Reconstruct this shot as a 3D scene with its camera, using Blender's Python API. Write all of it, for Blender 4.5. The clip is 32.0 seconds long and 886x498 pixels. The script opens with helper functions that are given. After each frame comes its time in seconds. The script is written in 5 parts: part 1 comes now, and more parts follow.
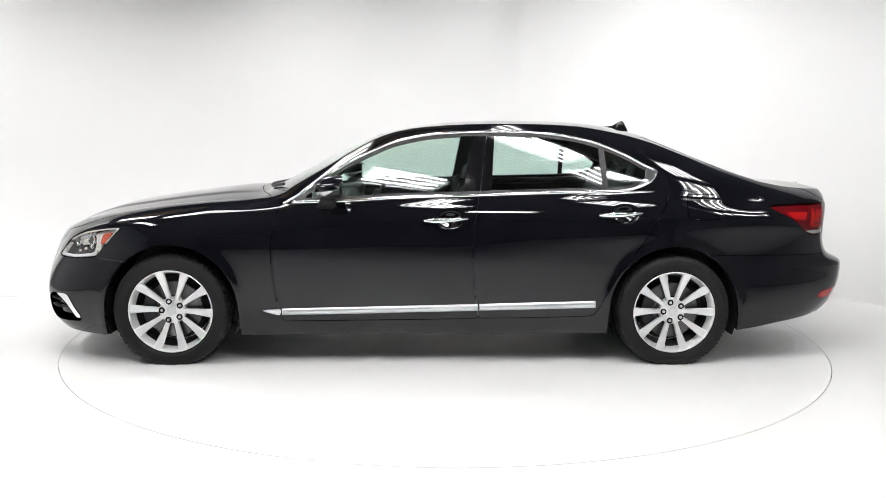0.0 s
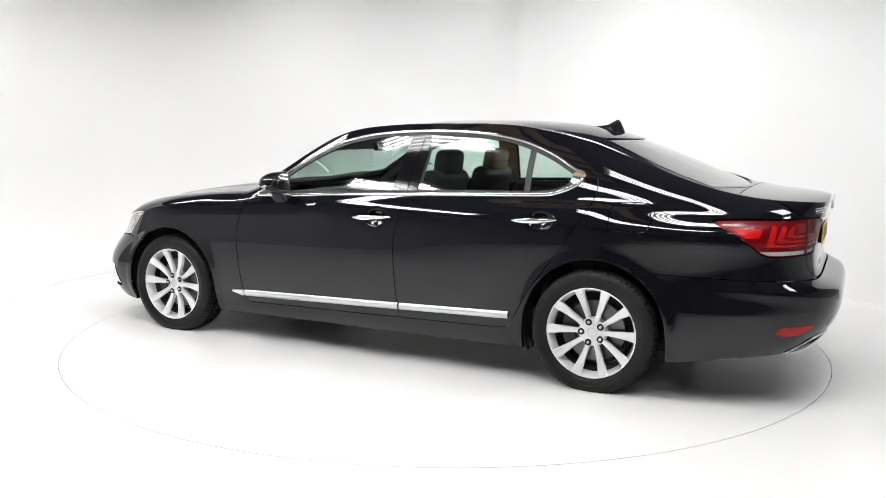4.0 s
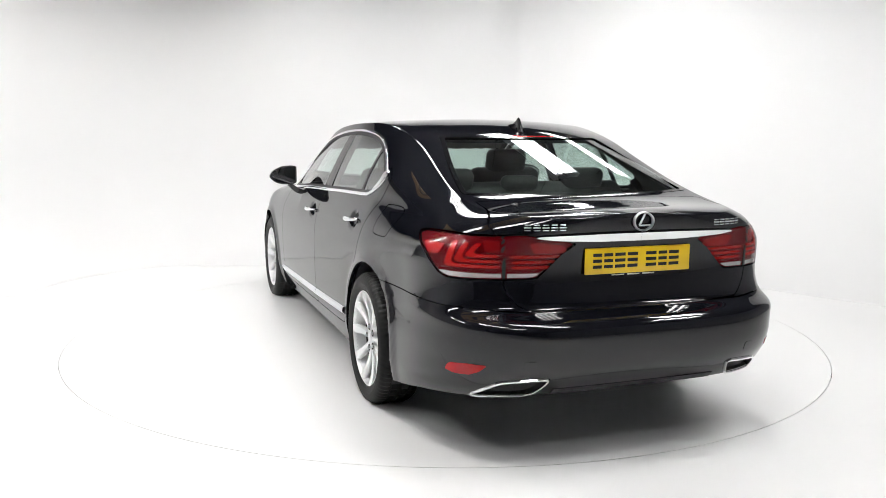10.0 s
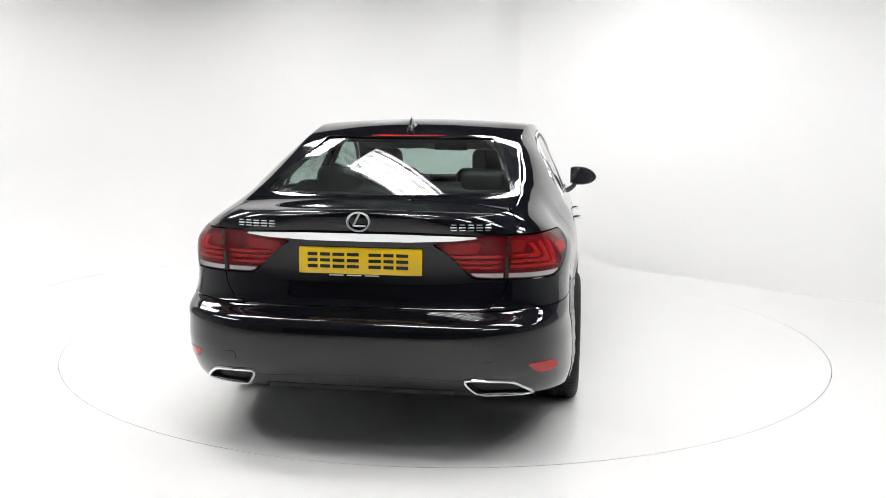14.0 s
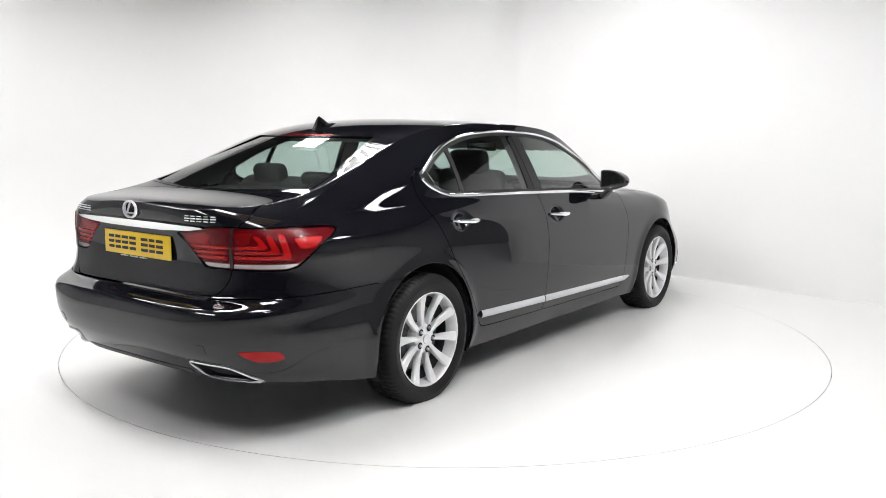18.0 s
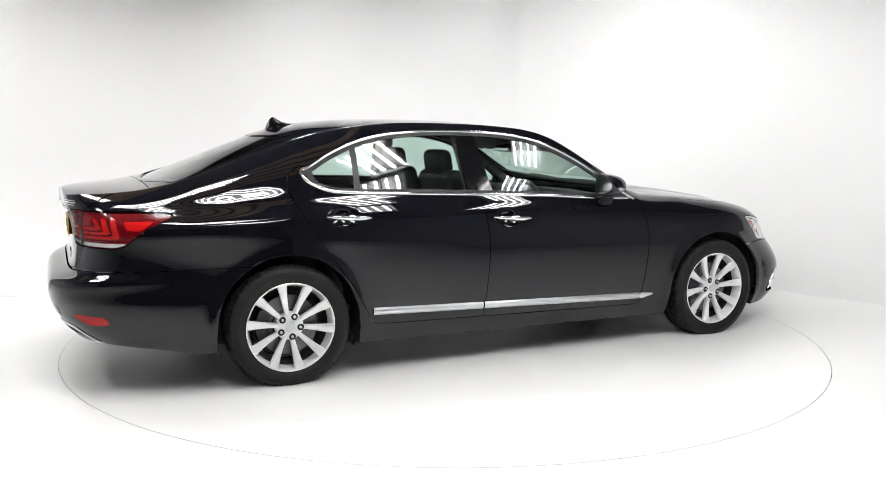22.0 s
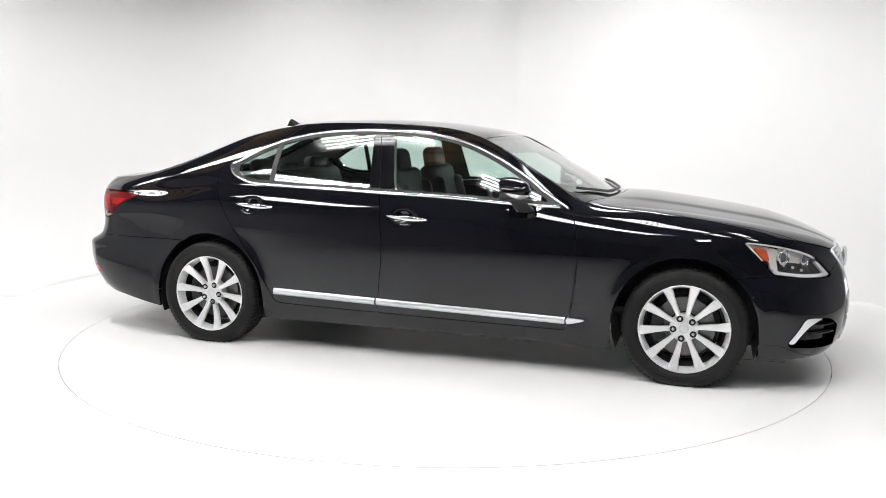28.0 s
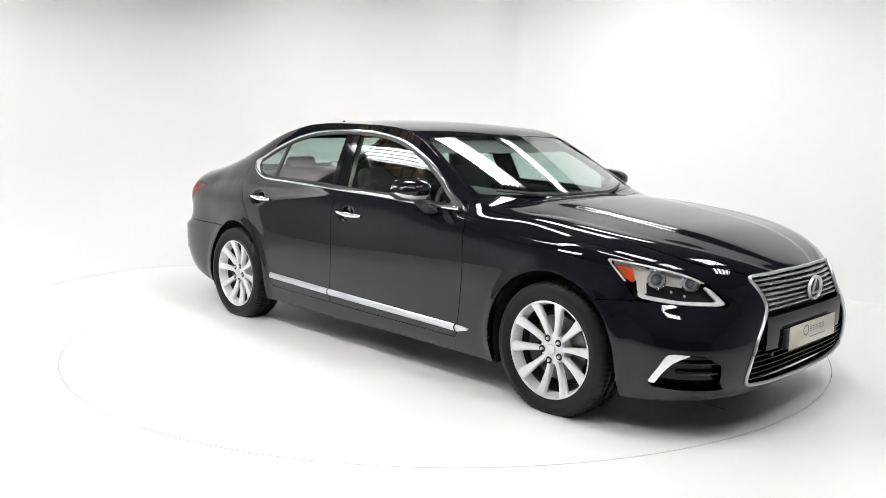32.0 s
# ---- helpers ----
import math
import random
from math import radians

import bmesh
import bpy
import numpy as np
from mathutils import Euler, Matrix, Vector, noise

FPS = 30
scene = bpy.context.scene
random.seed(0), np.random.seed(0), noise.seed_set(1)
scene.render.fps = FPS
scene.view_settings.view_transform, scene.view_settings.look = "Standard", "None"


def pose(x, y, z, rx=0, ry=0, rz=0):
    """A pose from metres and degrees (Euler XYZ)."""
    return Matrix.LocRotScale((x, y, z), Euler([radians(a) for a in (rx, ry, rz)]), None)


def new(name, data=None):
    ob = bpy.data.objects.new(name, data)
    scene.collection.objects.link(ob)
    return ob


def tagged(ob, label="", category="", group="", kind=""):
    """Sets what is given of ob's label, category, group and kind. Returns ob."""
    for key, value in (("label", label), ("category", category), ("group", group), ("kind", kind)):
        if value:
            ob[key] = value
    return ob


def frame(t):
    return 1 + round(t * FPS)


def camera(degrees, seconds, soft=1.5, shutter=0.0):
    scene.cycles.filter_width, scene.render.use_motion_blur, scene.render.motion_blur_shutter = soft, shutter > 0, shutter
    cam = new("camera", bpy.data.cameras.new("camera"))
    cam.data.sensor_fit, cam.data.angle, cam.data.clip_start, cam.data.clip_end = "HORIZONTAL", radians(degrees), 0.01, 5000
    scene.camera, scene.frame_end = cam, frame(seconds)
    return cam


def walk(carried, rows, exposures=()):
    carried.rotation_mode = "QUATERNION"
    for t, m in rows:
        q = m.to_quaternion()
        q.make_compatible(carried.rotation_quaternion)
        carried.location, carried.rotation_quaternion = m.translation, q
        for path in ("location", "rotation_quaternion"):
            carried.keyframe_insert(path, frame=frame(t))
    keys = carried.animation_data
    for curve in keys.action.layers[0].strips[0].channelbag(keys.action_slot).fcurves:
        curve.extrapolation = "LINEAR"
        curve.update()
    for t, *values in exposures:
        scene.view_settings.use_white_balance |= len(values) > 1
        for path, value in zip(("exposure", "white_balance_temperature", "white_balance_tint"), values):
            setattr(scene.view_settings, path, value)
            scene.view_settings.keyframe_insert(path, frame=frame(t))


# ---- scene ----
# ---------------------------------------------------------------- camera
cam = camera(55.88, 32.0, soft=0.6)
CAM = pose(0.0, -5.771, 1.375, 90 - 8.030, 0, 0.178) @ pose(0, 0, 0, 0, 0, 0.477)
walk(cam, [(0.0, CAM), (32.0, CAM)])

# ---------------------------------------------------------------- light
world = bpy.data.worlds.new("studio_world")
scene.world = world
world.use_nodes = True
world.node_tree.nodes["Background"].inputs[0].default_value = (0.05, 0.05, 0.055, 1)
world.node_tree.nodes["Background"].inputs[1].default_value = 0.2
scene.view_settings.exposure = 0.0


# ---------------------------------------------------------------- materials
def mat(name, color, rough=0.5, metal=0.0, coat=0.0, spec=0.5, noise_amt=0.0, noise_scale=8.0, bump=0.0, bump_scale=200.0,
        rough_amt=0.0, emit=0.0, emit_color=None):
    m = bpy.data.materials.new(name)
    m.use_nodes = True
    nt = m.node_tree
    b = nt.nodes["Principled BSDF"]
    b.inputs["Base Color"].default_value = (*color, 1)
    b.inputs["Roughness"].default_value = rough
    b.inputs["Metallic"].default_value = metal
    b.inputs["Coat Weight"].default_value = coat
    b.inputs["Coat Roughness"].default_value = 0.02
    b.inputs["Specular IOR Level"].default_value = spec
    if emit:
        b.inputs["Emission Color"].default_value = (*(emit_color or color), 1)
        b.inputs["Emission Strength"].default_value = emit
    if noise_amt or rough_amt or bump:
        tc = nt.nodes.new("ShaderNodeTexCoord")
    if noise_amt or rough_amt:
        n1 = nt.nodes.new("ShaderNodeTexNoise")
        n1.inputs["Scale"].default_value = noise_scale
        n1.inputs["Detail"].default_value = 6
        nt.links.new(tc.outputs["Object"], n1.inputs["Vector"])
        if noise_amt:
            mix = nt.nodes.new("ShaderNodeMix")
            mix.data_type = "RGBA"
            mix.inputs["A"].default_value = (*[c * (1 - noise_amt) for c in color], 1)
            mix.inputs["B"].default_value = (*[min(1, c * (1 + noise_amt)) for c in color], 1)
            nt.links.new(n1.outputs["Fac"], mix.inputs["Factor"])
            nt.links.new(mix.outputs["Result"], b.inputs["Base Color"])
        if rough_amt:
            mr = nt.nodes.new("ShaderNodeMapRange")
            mr.inputs["From Min"].default_value, mr.inputs["From Max"].default_value = 0.3, 0.7
            mr.inputs["To Min"].default_value, mr.inputs["To Max"].default_value = max(0, rough - rough_amt), rough + rough_amt
            nt.links.new(n1.outputs["Fac"], mr.inputs["Value"])
            nt.links.new(mr.outputs["Result"], b.inputs["Roughness"])
    if bump:
        n2 = nt.nodes.new("ShaderNodeTexNoise")
        n2.inputs["Scale"].default_value = bump_scale
        n2.inputs["Detail"].default_value = 3
        nt.links.new(tc.outputs["Object"], n2.inputs["Vector"])
        bp = nt.nodes.new("ShaderNodeBump")
        bp.inputs["Strength"].default_value = bump
        bp.inputs["Distance"].default_value = 0.002
        nt.links.new(n2.outputs["Fac"], bp.inputs["Height"])
        nt.links.new(bp.outputs["Normal"], b.inputs["Normal"])
    return m


def glass_mat(name, tint, gloss=(1, 1, 1), rough=0.0):
    m = bpy.data.materials.new(name)
    m.use_nodes = True
    nt = m.node_tree
    nt.nodes.clear()
    out = nt.nodes.new("ShaderNodeOutputMaterial")
    mix = nt.nodes.new("ShaderNodeMixShader")
    lw = nt.nodes.new("ShaderNodeLayerWeight")
    lw.inputs["Blend"].default_value = 0.5
    pw = nt.nodes.new("ShaderNodeMath")
    pw.operation = "POWER"
    pw.inputs[1].default_value = 3.5      # a pane has two faces
    nt.links.new(lw.outputs["Facing"], pw.inputs[0])
    fr = nt.nodes.new("ShaderNodeMath")
    fr.operation = "MULTIPLY_ADD"
    fr.inputs[1].default_value, fr.inputs[2].default_value = 0.92, 0.075
    nt.links.new(pw.outputs[0], fr.inputs[0])
    tr = nt.nodes.new("ShaderNodeBsdfTransparent")
    tr.inputs[0].default_value = (*tint, 1)
    gl = nt.nodes.new("ShaderNodeBsdfGlossy")
    gl.inputs["Color"].default_value = (*gloss, 1)
    gl.inputs["Roughness"].default_value = rough
    nt.links.new(fr.outputs[0], mix.inputs[0])
    nt.links.new(tr.outputs[0], mix.inputs[1])
    nt.links.new(gl.outputs[0], mix.inputs[2])
    nt.links.new(mix.outputs[0], out.inputs[0])
    return m


M_PAINT = mat("paint_dark_navy", (0.0046, 0.0049, 0.0074), rough=0.5, coat=1.0, spec=0.0, noise_amt=0.15, noise_scale=3)
M_PAINT.node_tree.nodes["Principled BSDF"].inputs["Coat IOR"].default_value = 1.52
M_BLACK = mat("satin_black_plastic", (0.012, 0.012, 0.013), rough=0.45, bump=0.15, bump_scale=700)
M_GLOSSBLACK = mat("gloss_black", (0.006, 0.006, 0.007), rough=0.08, coat=0.15, spec=0.18)
M_RUBBER = mat("tyre_rubber", (0.010, 0.010, 0.010), rough=0.55, spec=0.25, noise_amt=0.25, noise_scale=14, bump=0.25, bump_scale=350)
M_ALLOY = mat("silver_alloy", (0.86, 0.865, 0.87), rough=0.32, metal=0.30, coat=0.4, noise_amt=0.06, noise_scale=30)
M_CHROME = mat("chrome", (0.86, 0.87, 0.88), rough=0.06, metal=1.0, rough_amt=0.03, noise_scale=12)
M_SATIN = mat("satin_aluminium", (0.72, 0.73, 0.75), rough=0.30, metal=0.85)
M_DARKMETAL = mat("dark_metal", (0.05, 0.05, 0.055), rough=0.5, metal=0.6, noise_amt=0.3, noise_scale=20)
M_DISC = mat("brake_disc_steel", (0.16, 0.16, 0.16), rough=0.35, metal=1.0, noise_amt=0.15, noise_scale=40)
M_LEATHER = mat("black_leather", (0.022, 0.021, 0.021), rough=0.48, bump=0.3, bump_scale=260, noise_amt=0.2)
M_TRIM = mat("dark_interior_trim", (0.028, 0.027, 0.027), rough=0.6, bump=0.2, bump_scale=300)
M_HEADLINER = mat("grey_headliner", (0.16, 0.155, 0.145), rough=0.95, noise_amt=0.1, noise_scale=60)
M_WOOD = mat("brown_wood_trim", (0.11, 0.05, 0.022), rough=0.2, coat=0.7, noise_amt=0.4, noise_scale=18)
M_RED = mat("red_lens", (0.40, 0.005, 0.008), rough=0.12, coat=0.5, spec=0.1)
M_REDDARK = mat("dark_red_lens", (0.15, 0.004, 0.008), rough=0.25, spec=0.08)
M_REDGLOW = mat("red_led_guide", (0.55, 0.010, 0.010), rough=0.25, coat=0.2, spec=0.1)
M_REDMID = mat("mid_red_lens", (0.26, 0.005, 0.008), rough=0.3, spec=0.1)
M_AMBER = mat("amber_reflector", (0.62, 0.085, 0.022), rough=0.2, coat=1.0)
M_PLATE = mat("yellow_plate", (0.90, 0.60, 0.015), rough=0.35, coat=0.3, noise_amt=0.04, noise_scale=30)
M_PLATEW = mat("cream_plate", (0.70, 0.68, 0.58), rough=0.35, coat=0.3, noise_amt=0.03, noise_scale=30)
M_INK = mat("plate_black", (0.01, 0.01, 0.01), rough=0.5)
M_INKGREY = mat("plate_grey", (0.22, 0.22, 0.22), rough=0.5)
M_SLAT = mat("grey_slat_metal", (0.50, 0.50, 0.52), rough=0.24, metal=0.7)
M_BOWL = mat("lamp_bowl_black", (0.02, 0.02, 0.022), rough=0.18, spec=0.5)
M_LENS = mat("projector_glass", (0.10, 0.11, 0.12), rough=0.03, coat=1.0, spec=0.8)
M_REFLECTOR = mat("lamp_reflector", (0.86, 0.83, 0.78), rough=0.35, metal=0.15, coat=0.4, noise_amt=0.06, noise_scale=60)
M_STRIP = mat("clear_light_strip", (0.90, 0.90, 0.90), rough=0.25, coat=1.0, noise_amt=0.07, noise_scale=90)
M_GLASS = glass_mat("green_tinted_glass", (0.74, 0.86, 0.81))
M_CLEAR = glass_mat("clear_lamp_lens", (0.95, 0.95, 0.955))
M_TAILLENS = glass_mat("tail_lamp_outer_lens", (0.97, 0.93, 0.93), (0.32, 0.30, 0.30))
# the strong colour mottling stands in for glints on the lens facets
M_WHITELENS = mat("white_lens", (0.86, 0.86, 0.86), rough=0.18, metal=0.35, coat=1.0, noise_amt=0.30, noise_scale=55, bump=0.5, bump_scale=70)
M_FLOOR = mat("white_painted_floor", (0.82, 0.82, 0.815), rough=0.34, spec=0.38, noise_amt=0.006, noise_scale=1.7, rough_amt=0.02, bump=0.01, bump_scale=60)
M_WALL = mat("white_painted_wall", (0.80, 0.80, 0.80), rough=0.85, noise_amt=0.012, noise_scale=0.8, bump=0.03, bump_scale=40)
M_TRAY = mat("grey_tray", (0.22, 0.22, 0.22), rough=0.6)
M_CEIL = mat("grey_ceiling", (0.16, 0.16, 0.165), rough=0.9, noise_amt=0.04, noise_scale=2)
M_DARKWALL = mat("dark_wall", (0.10, 0.10, 0.105), rough=0.9, noise_amt=0.3, noise_scale=1.5)
M_ROOM = mat("grey_room_wall", (0.50, 0.50, 0.51), rough=0.9, noise_amt=0.12, noise_scale=1.2)
M_TIMBER = mat("timber_boards", (0.70, 0.47, 0.24), rough=0.7, noise_amt=0.35, noise_scale=5)
M_TUBE = mat("fluorescent_tube", (1, 1, 1), rough=0.5, emit=52.0, emit_color=(1.0, 0.992, 0.985))


# ---------------------------------------------------------------- mesh helpers
def mesh_ob(name, verts, faces, material, parent=None, label="", smooth=True, normals=None):
    me = bpy.data.meshes.new(name)
    me.from_pydata([tuple(v) for v in verts], [], [tuple(f) for f in faces])
    me.materials.append(material)
    me.polygons.foreach_set("use_smooth", [bool(smooth)] * len(me.polygons))
    me.update()
    if normals is not None:
        me.normals_split_custom_set_from_vertices([tuple(n) for n in normals])
    ob = new(name, me)
    if parent is not None:
        ob.parent = parent
    if label:
        tagged(ob, label)
    return ob


def part(name, bm, material, parent, label="", smooth=True, angle=35):
    me = bpy.data.meshes.new(name)
    bmesh.ops.recalc_face_normals(bm, faces=bm.faces[:])
    if smooth:
        for f in bm.faces:
            f.smooth = True
        for e in bm.edges:
            if len(e.link_faces) == 2 and e.calc_face_angle(0) > radians(angle):
                e.smooth = False
    bm.to_mesh(me)
    bm.free()
    me.materials.append(material)
    ob = new(name, me)
    if parent is not None:
        ob.parent = parent
    if label:
        tagged(ob, label)
    return ob


def thing(name, label, category, group="", kind=""):
    return tagged(new(name), label, category, group, kind)


def pchip(pairs):
    """A smooth curve without overshoot through (x, value) pairs."""
    p = sorted(pairs)
    xs = np.array([a for a, _ in p], float)
    ys = np.array([b for _, b in p], float)
    h = np.diff(xs)
    d = np.diff(ys) / h
    m = np.zeros(len(xs))
    for i in range(1, len(xs) - 1):
        if d[i - 1] * d[i] > 0:
            w1, w2 = 2 * h[i] + h[i - 1], h[i] + 2 * h[i - 1]
            m[i] = (w1 + w2) / (w1 / d[i - 1] + w2 / d[i])
    m[0], m[-1] = d[0], d[-1]

    def f(x):
        x = np.clip(np.asarray(x, float), xs[0], xs[-1])
        i = np.clip(np.searchsorted(xs, x) - 1, 0, len(h) - 1)
        t = (x - xs[i]) / h[i]
        return ((2 * t**3 - 3 * t**2 + 1) * ys[i] + (t**3 - 2 * t**2 + t) * h[i] * m[i]
                + (3 * t**2 - 2 * t**3) * ys[i + 1] + (t**3 - t**2) * h[i] * m[i + 1])
    return f


def rbox(bm, cx, cy, cz, sx, sy, sz, bevel=0.0, seg=2, m=None):
    """A bevelled box of full sizes sx, sy, sz."""
    r = bmesh.ops.create_cube(bm, size=1.0)
    vs = r["verts"]
    for v in vs:
        v.co = Vector((v.co.x * sx + cx, v.co.y * sy + cy, v.co.z * sz + cz))
    if m is not None:
        bmesh.ops.transform(bm, matrix=m, verts=vs)
    if bevel > 0:
        es = list({e for v in vs for e in v.link_edges})
        bmesh.ops.bevel(bm, geom=es, offset=bevel, segments=seg, profile=0.5, affect="EDGES")
    return bm


def lathe(profile, n=48, axis="y", closed=False):
    """Spin (radius, height) pairs about an axis."""
    bm = bmesh.new()
    rings = []
    for k in range(n):
        a = 2 * math.pi * k / n
        ring = []
        for r, h in profile:
            c, s = r * math.cos(a), r * math.sin(a)
            ring.append(bm.verts.new((c, h, s) if axis == "y" else (c, s, h)))
        rings.append(ring)
    m = len(profile)
    for k in range(n):
        a, b = rings[k], rings[(k + 1) % n]
        for j in range(m if closed else m - 1):
            j2 = (j + 1) % m
            bm.faces.new((a[j], a[j2], b[j2], b[j]))
    bmesh.ops.remove_doubles(bm, verts=bm.verts[:], dist=1e-5)
    return bm


def tube(points, radius, n=8, closed=False):
    """A round bar along a polyline."""
    bm = bmesh.new()
    pts = [Vector(p) for p in points]
    rings = []
    for i, p in enumerate(pts):
        if closed:
            t = pts[(i + 1) % len(pts)] - pts[i - 1]
        else:
            t = pts[min(i + 1, len(pts) - 1)] - pts[max(i - 1, 0)]
        t.normalize()
        up = Vector((0, 0, 1)) if abs(t.z) < 0.95 else Vector((0, 1, 0))
        a = t.cross(up).normalized()
        b = t.cross(a).normalized()
        rings.append([bm.verts.new(p + radius * (math.cos(2 * math.pi * k / n) * a + math.sin(2 * math.pi * k / n) * b)) for k in range(n)])
    m = len(rings)
    for i in range(m if closed else m - 1):
        a, b = rings[i], rings[(i + 1) % m]
        for k in range(n):
            bm.faces.new((a[k], a[(k + 1) % n], b[(k + 1) % n], b[k]))
    if not closed:
        bm.faces.new(rings[0])
        bm.faces.new(rings[-1][::-1])
    return bm


# ---------------------------------------------------------------- studio
R_TABLE = 2.483


def ring_mesh(name, r0, r1, z, n, material, depth=0.0):
    bm = bmesh.new()
    a = [bm.verts.new((r0 * math.cos(2 * math.pi * k / n), r0 * math.sin(2 * math.pi * k / n), z)) for k in range(n)]
    b = [bm.verts.new((r1 * math.cos(2 * math.pi * k / n), r1 * math.sin(2 * math.pi * k / n), z)) for k in range(n)]
    for k in range(n):
        bm.faces.new((a[k], b[k], b[(k + 1) % n], a[(k + 1) % n]))
    if depth:
        c = [bm.verts.new((v.co.x, v.co.y, z - depth)) for v in a]
        for k in range(n):
            bm.faces.new((a[k], a[(k + 1) % n], c[(k + 1) % n], c[k]))
    return part(name, bm, material, None)
table = tagged(new("turntable"), "round white painted turntable set flush in the studio floor", "turntable", kind="structure")
bm = bmesh.new()
N = 160
c = bm.verts.new((0, 0, 0))
rim_t = [bm.verts.new((R_TABLE * math.cos(2 * math.pi * k / N), R_TABLE * math.sin(2 * math.pi * k / N), 0)) for k in range(N)]
rim_b = [bm.verts.new((v.co.x, v.co.y, -0.03)) for v in rim_t]
for k in range(N):
    bm.faces.new((c, rim_t[k], rim_t[(k + 1) % N]))
    bm.faces.new((rim_t[k], rim_b[k], rim_b[(k + 1) % N], rim_t[(k + 1) % N]))
part("table_top", bm, M_FLOOR, table, smooth=False)
# a faint scuff seam across the table
bm = bmesh.new()
rbox(bm, -2.05, 0.18, 0.0012, 0.34, 0.004, 0.0016)
part("scuff_line", bm, M_INKGREY, table)

floor = ring_mesh("floor", R_TABLE + 0.0045, 13.0, 0.0, N, M_FLOOR, depth=0.03)
tagged(floor, "glossy white painted studio floor", "floor", kind="structure")
pit = ring_mesh("floor_gap", R_TABLE - 0.05, R_TABLE + 0.05, -0.03, N, M_DARKWALL)
tagged(pit, "dark gap round the turntable", "floor", kind="structure")

def wall_path():
    """Plan of the white backdrop and the radius of its foot, clockwise from the left side."""
    path = []
    for k in range(17):
        a = math.pi - k / 16 * math.pi / 2
        path.append((-2.6 + 2.0 * math.cos(a), 0.96 + 2.7 * math.sin(a), 1.1))
    for k in range(1, 13):
        path.append((-2.6 + k * 0.28, 3.66 - 0.012 * k, 1.1 - 0.03 * k))
    x0, y0 = path[-1][:2]
    for k in range(1, 15):
        a = k / 14
        # bend from the back wall into the slanting wall
        bx = (1 - a) ** 2 * x0 + 2 * a * (1 - a) * 1.28 + a * a * 1.81
        by = (1 - a) ** 2 * y0 + 2 * a * (1 - a) * 3.25 + a * a * 2.69
        path.append((bx, by, 0.74 * (1 - a) ** 1.5 + 0.012))
    for k in range(1, 12):
        path.append((1.81 + 0.2 * k, 2.69 - 0.2105 * k, 0.012))
    return path


path = wall_path()
H_WALL = 3.05
H_CEIL = 4.6
verts, faces = [], []
NP = 14
for i, (x, y, r) in enumerate(path):
    a, b = path[max(i - 1, 0)], path[min(i + 1, len(path) - 1)]
    t = Vector((b[0] - a[0], b[1] - a[1], 0)).normalized()
    inn = Vector((t.y, -t.x, 0))
    for k in range(NP):
        q = k / (NP - 1) * math.pi / 2
        p = Vector((x, y, 0)) + inn * (r * (1 - math.sin(q))) + Vector((0, 0, r * (1 - math.cos(q)) + 0.0015))
        verts.append(p)
    verts.append(Vector((x, y, H_WALL)))
for i in range(len(path) - 1):
    for k in range(NP):
        a = i * (NP + 1) + k
        faces.append((a, a + 1, a + NP + 2, a + NP + 1))
wall = mesh_ob("wall_backdrop", verts, faces, M_WALL)
sol = wall.modifiers.new("thickness", "SOLIDIFY")
sol.thickness, sol.offset = 0.08, 1.0
tagged(wall, "curved white studio backdrop wall", "wall", kind="structure")

bm = bmesh.new()
rbox(bm, 0, -2.5, H_CEIL + 0.05, 18, 21, 0.1)
tagged(part("ceiling", bm, M_CEIL, None, smooth=False), "grey ceiling above the studio lights", "ceiling", kind="structure")
# unseen walls added round the set; the side greys are tuned for reflections
for nm, cx, cy, sx, sy, material, words in (("wall_rear", 0, -12.6, 17, 0.2, M_DARKWALL, "plain dark wall out of view, added to close the room"), ("wall_left", -6.4, -2.5, 0.2, 20, M_ROOM, "plain grey wall out of view, added for the paint's reflections"),
                                            ("wall_right", 6.8, -2.5, 0.2, 20, M_ROOM, "plain grey wall out of view, added for the paint's reflections"), ("wall_far", 0, 7.4, 17, 0.2, M_DARKWALL, "plain dark wall out of view, added to close the room")):
    bm = bmesh.new()
    rbox(bm, cx, cy, H_CEIL / 2, sx, sy, H_CEIL)
    tagged(part(nm, bm, material, None, smooth=False), words, "wall", kind="structure")


def light_bank(x, y, z, length, turn, tubes=4, width=1.0):
    """A hanging bank of fluorescent tubes along its own x."""
    bank = thing("light_bank", "suspended bank of white fluorescent tubes in a pale frame", "ceiling light", "studio light banks")
    bank.matrix_world = pose(x, y, z, 0, 0, turn)
    bm = bmesh.new()
    rbox(bm, 0, 0, 0.12, length, width, 0.03, 0.004)
    part("reflector_tray", bm, M_TRAY, bank)
    for s in (-1, 1):
        bm = bmesh.new()
        rbox(bm, 0, s * (width / 2 + 0.015), 0.062, length + 0.06, 0.02, 0.125, 0.004)
        part("frame_rail", bm, M_SATIN, bank)
        bm = bmesh.new()
        rbox(bm, s * (length / 2 + 0.015), 0, 0.062, 0.02, width, 0.125, 0.004)
        part("frame_rail", bm, M_SATIN, bank)
    for k in range(tubes):
        bm = tube([(-length / 2 + 0.04, (k - (tubes - 1) / 2) * width / tubes, 0.05), (length / 2 - 0.04, (k - (tubes - 1) / 2) * width / tubes, 0.05)], 0.018, 8)
        part("fluorescent_tube", bm, M_TUBE, bank)
    for sx in (-1, 1):
        bm = tube([(sx * length * 0.35, 0, 0.13), (sx * length * 0.35, 0, H_CEIL - z)], 0.008, 6)
        part("hanger", bm, M_DARKMETAL, bank)
    return bank


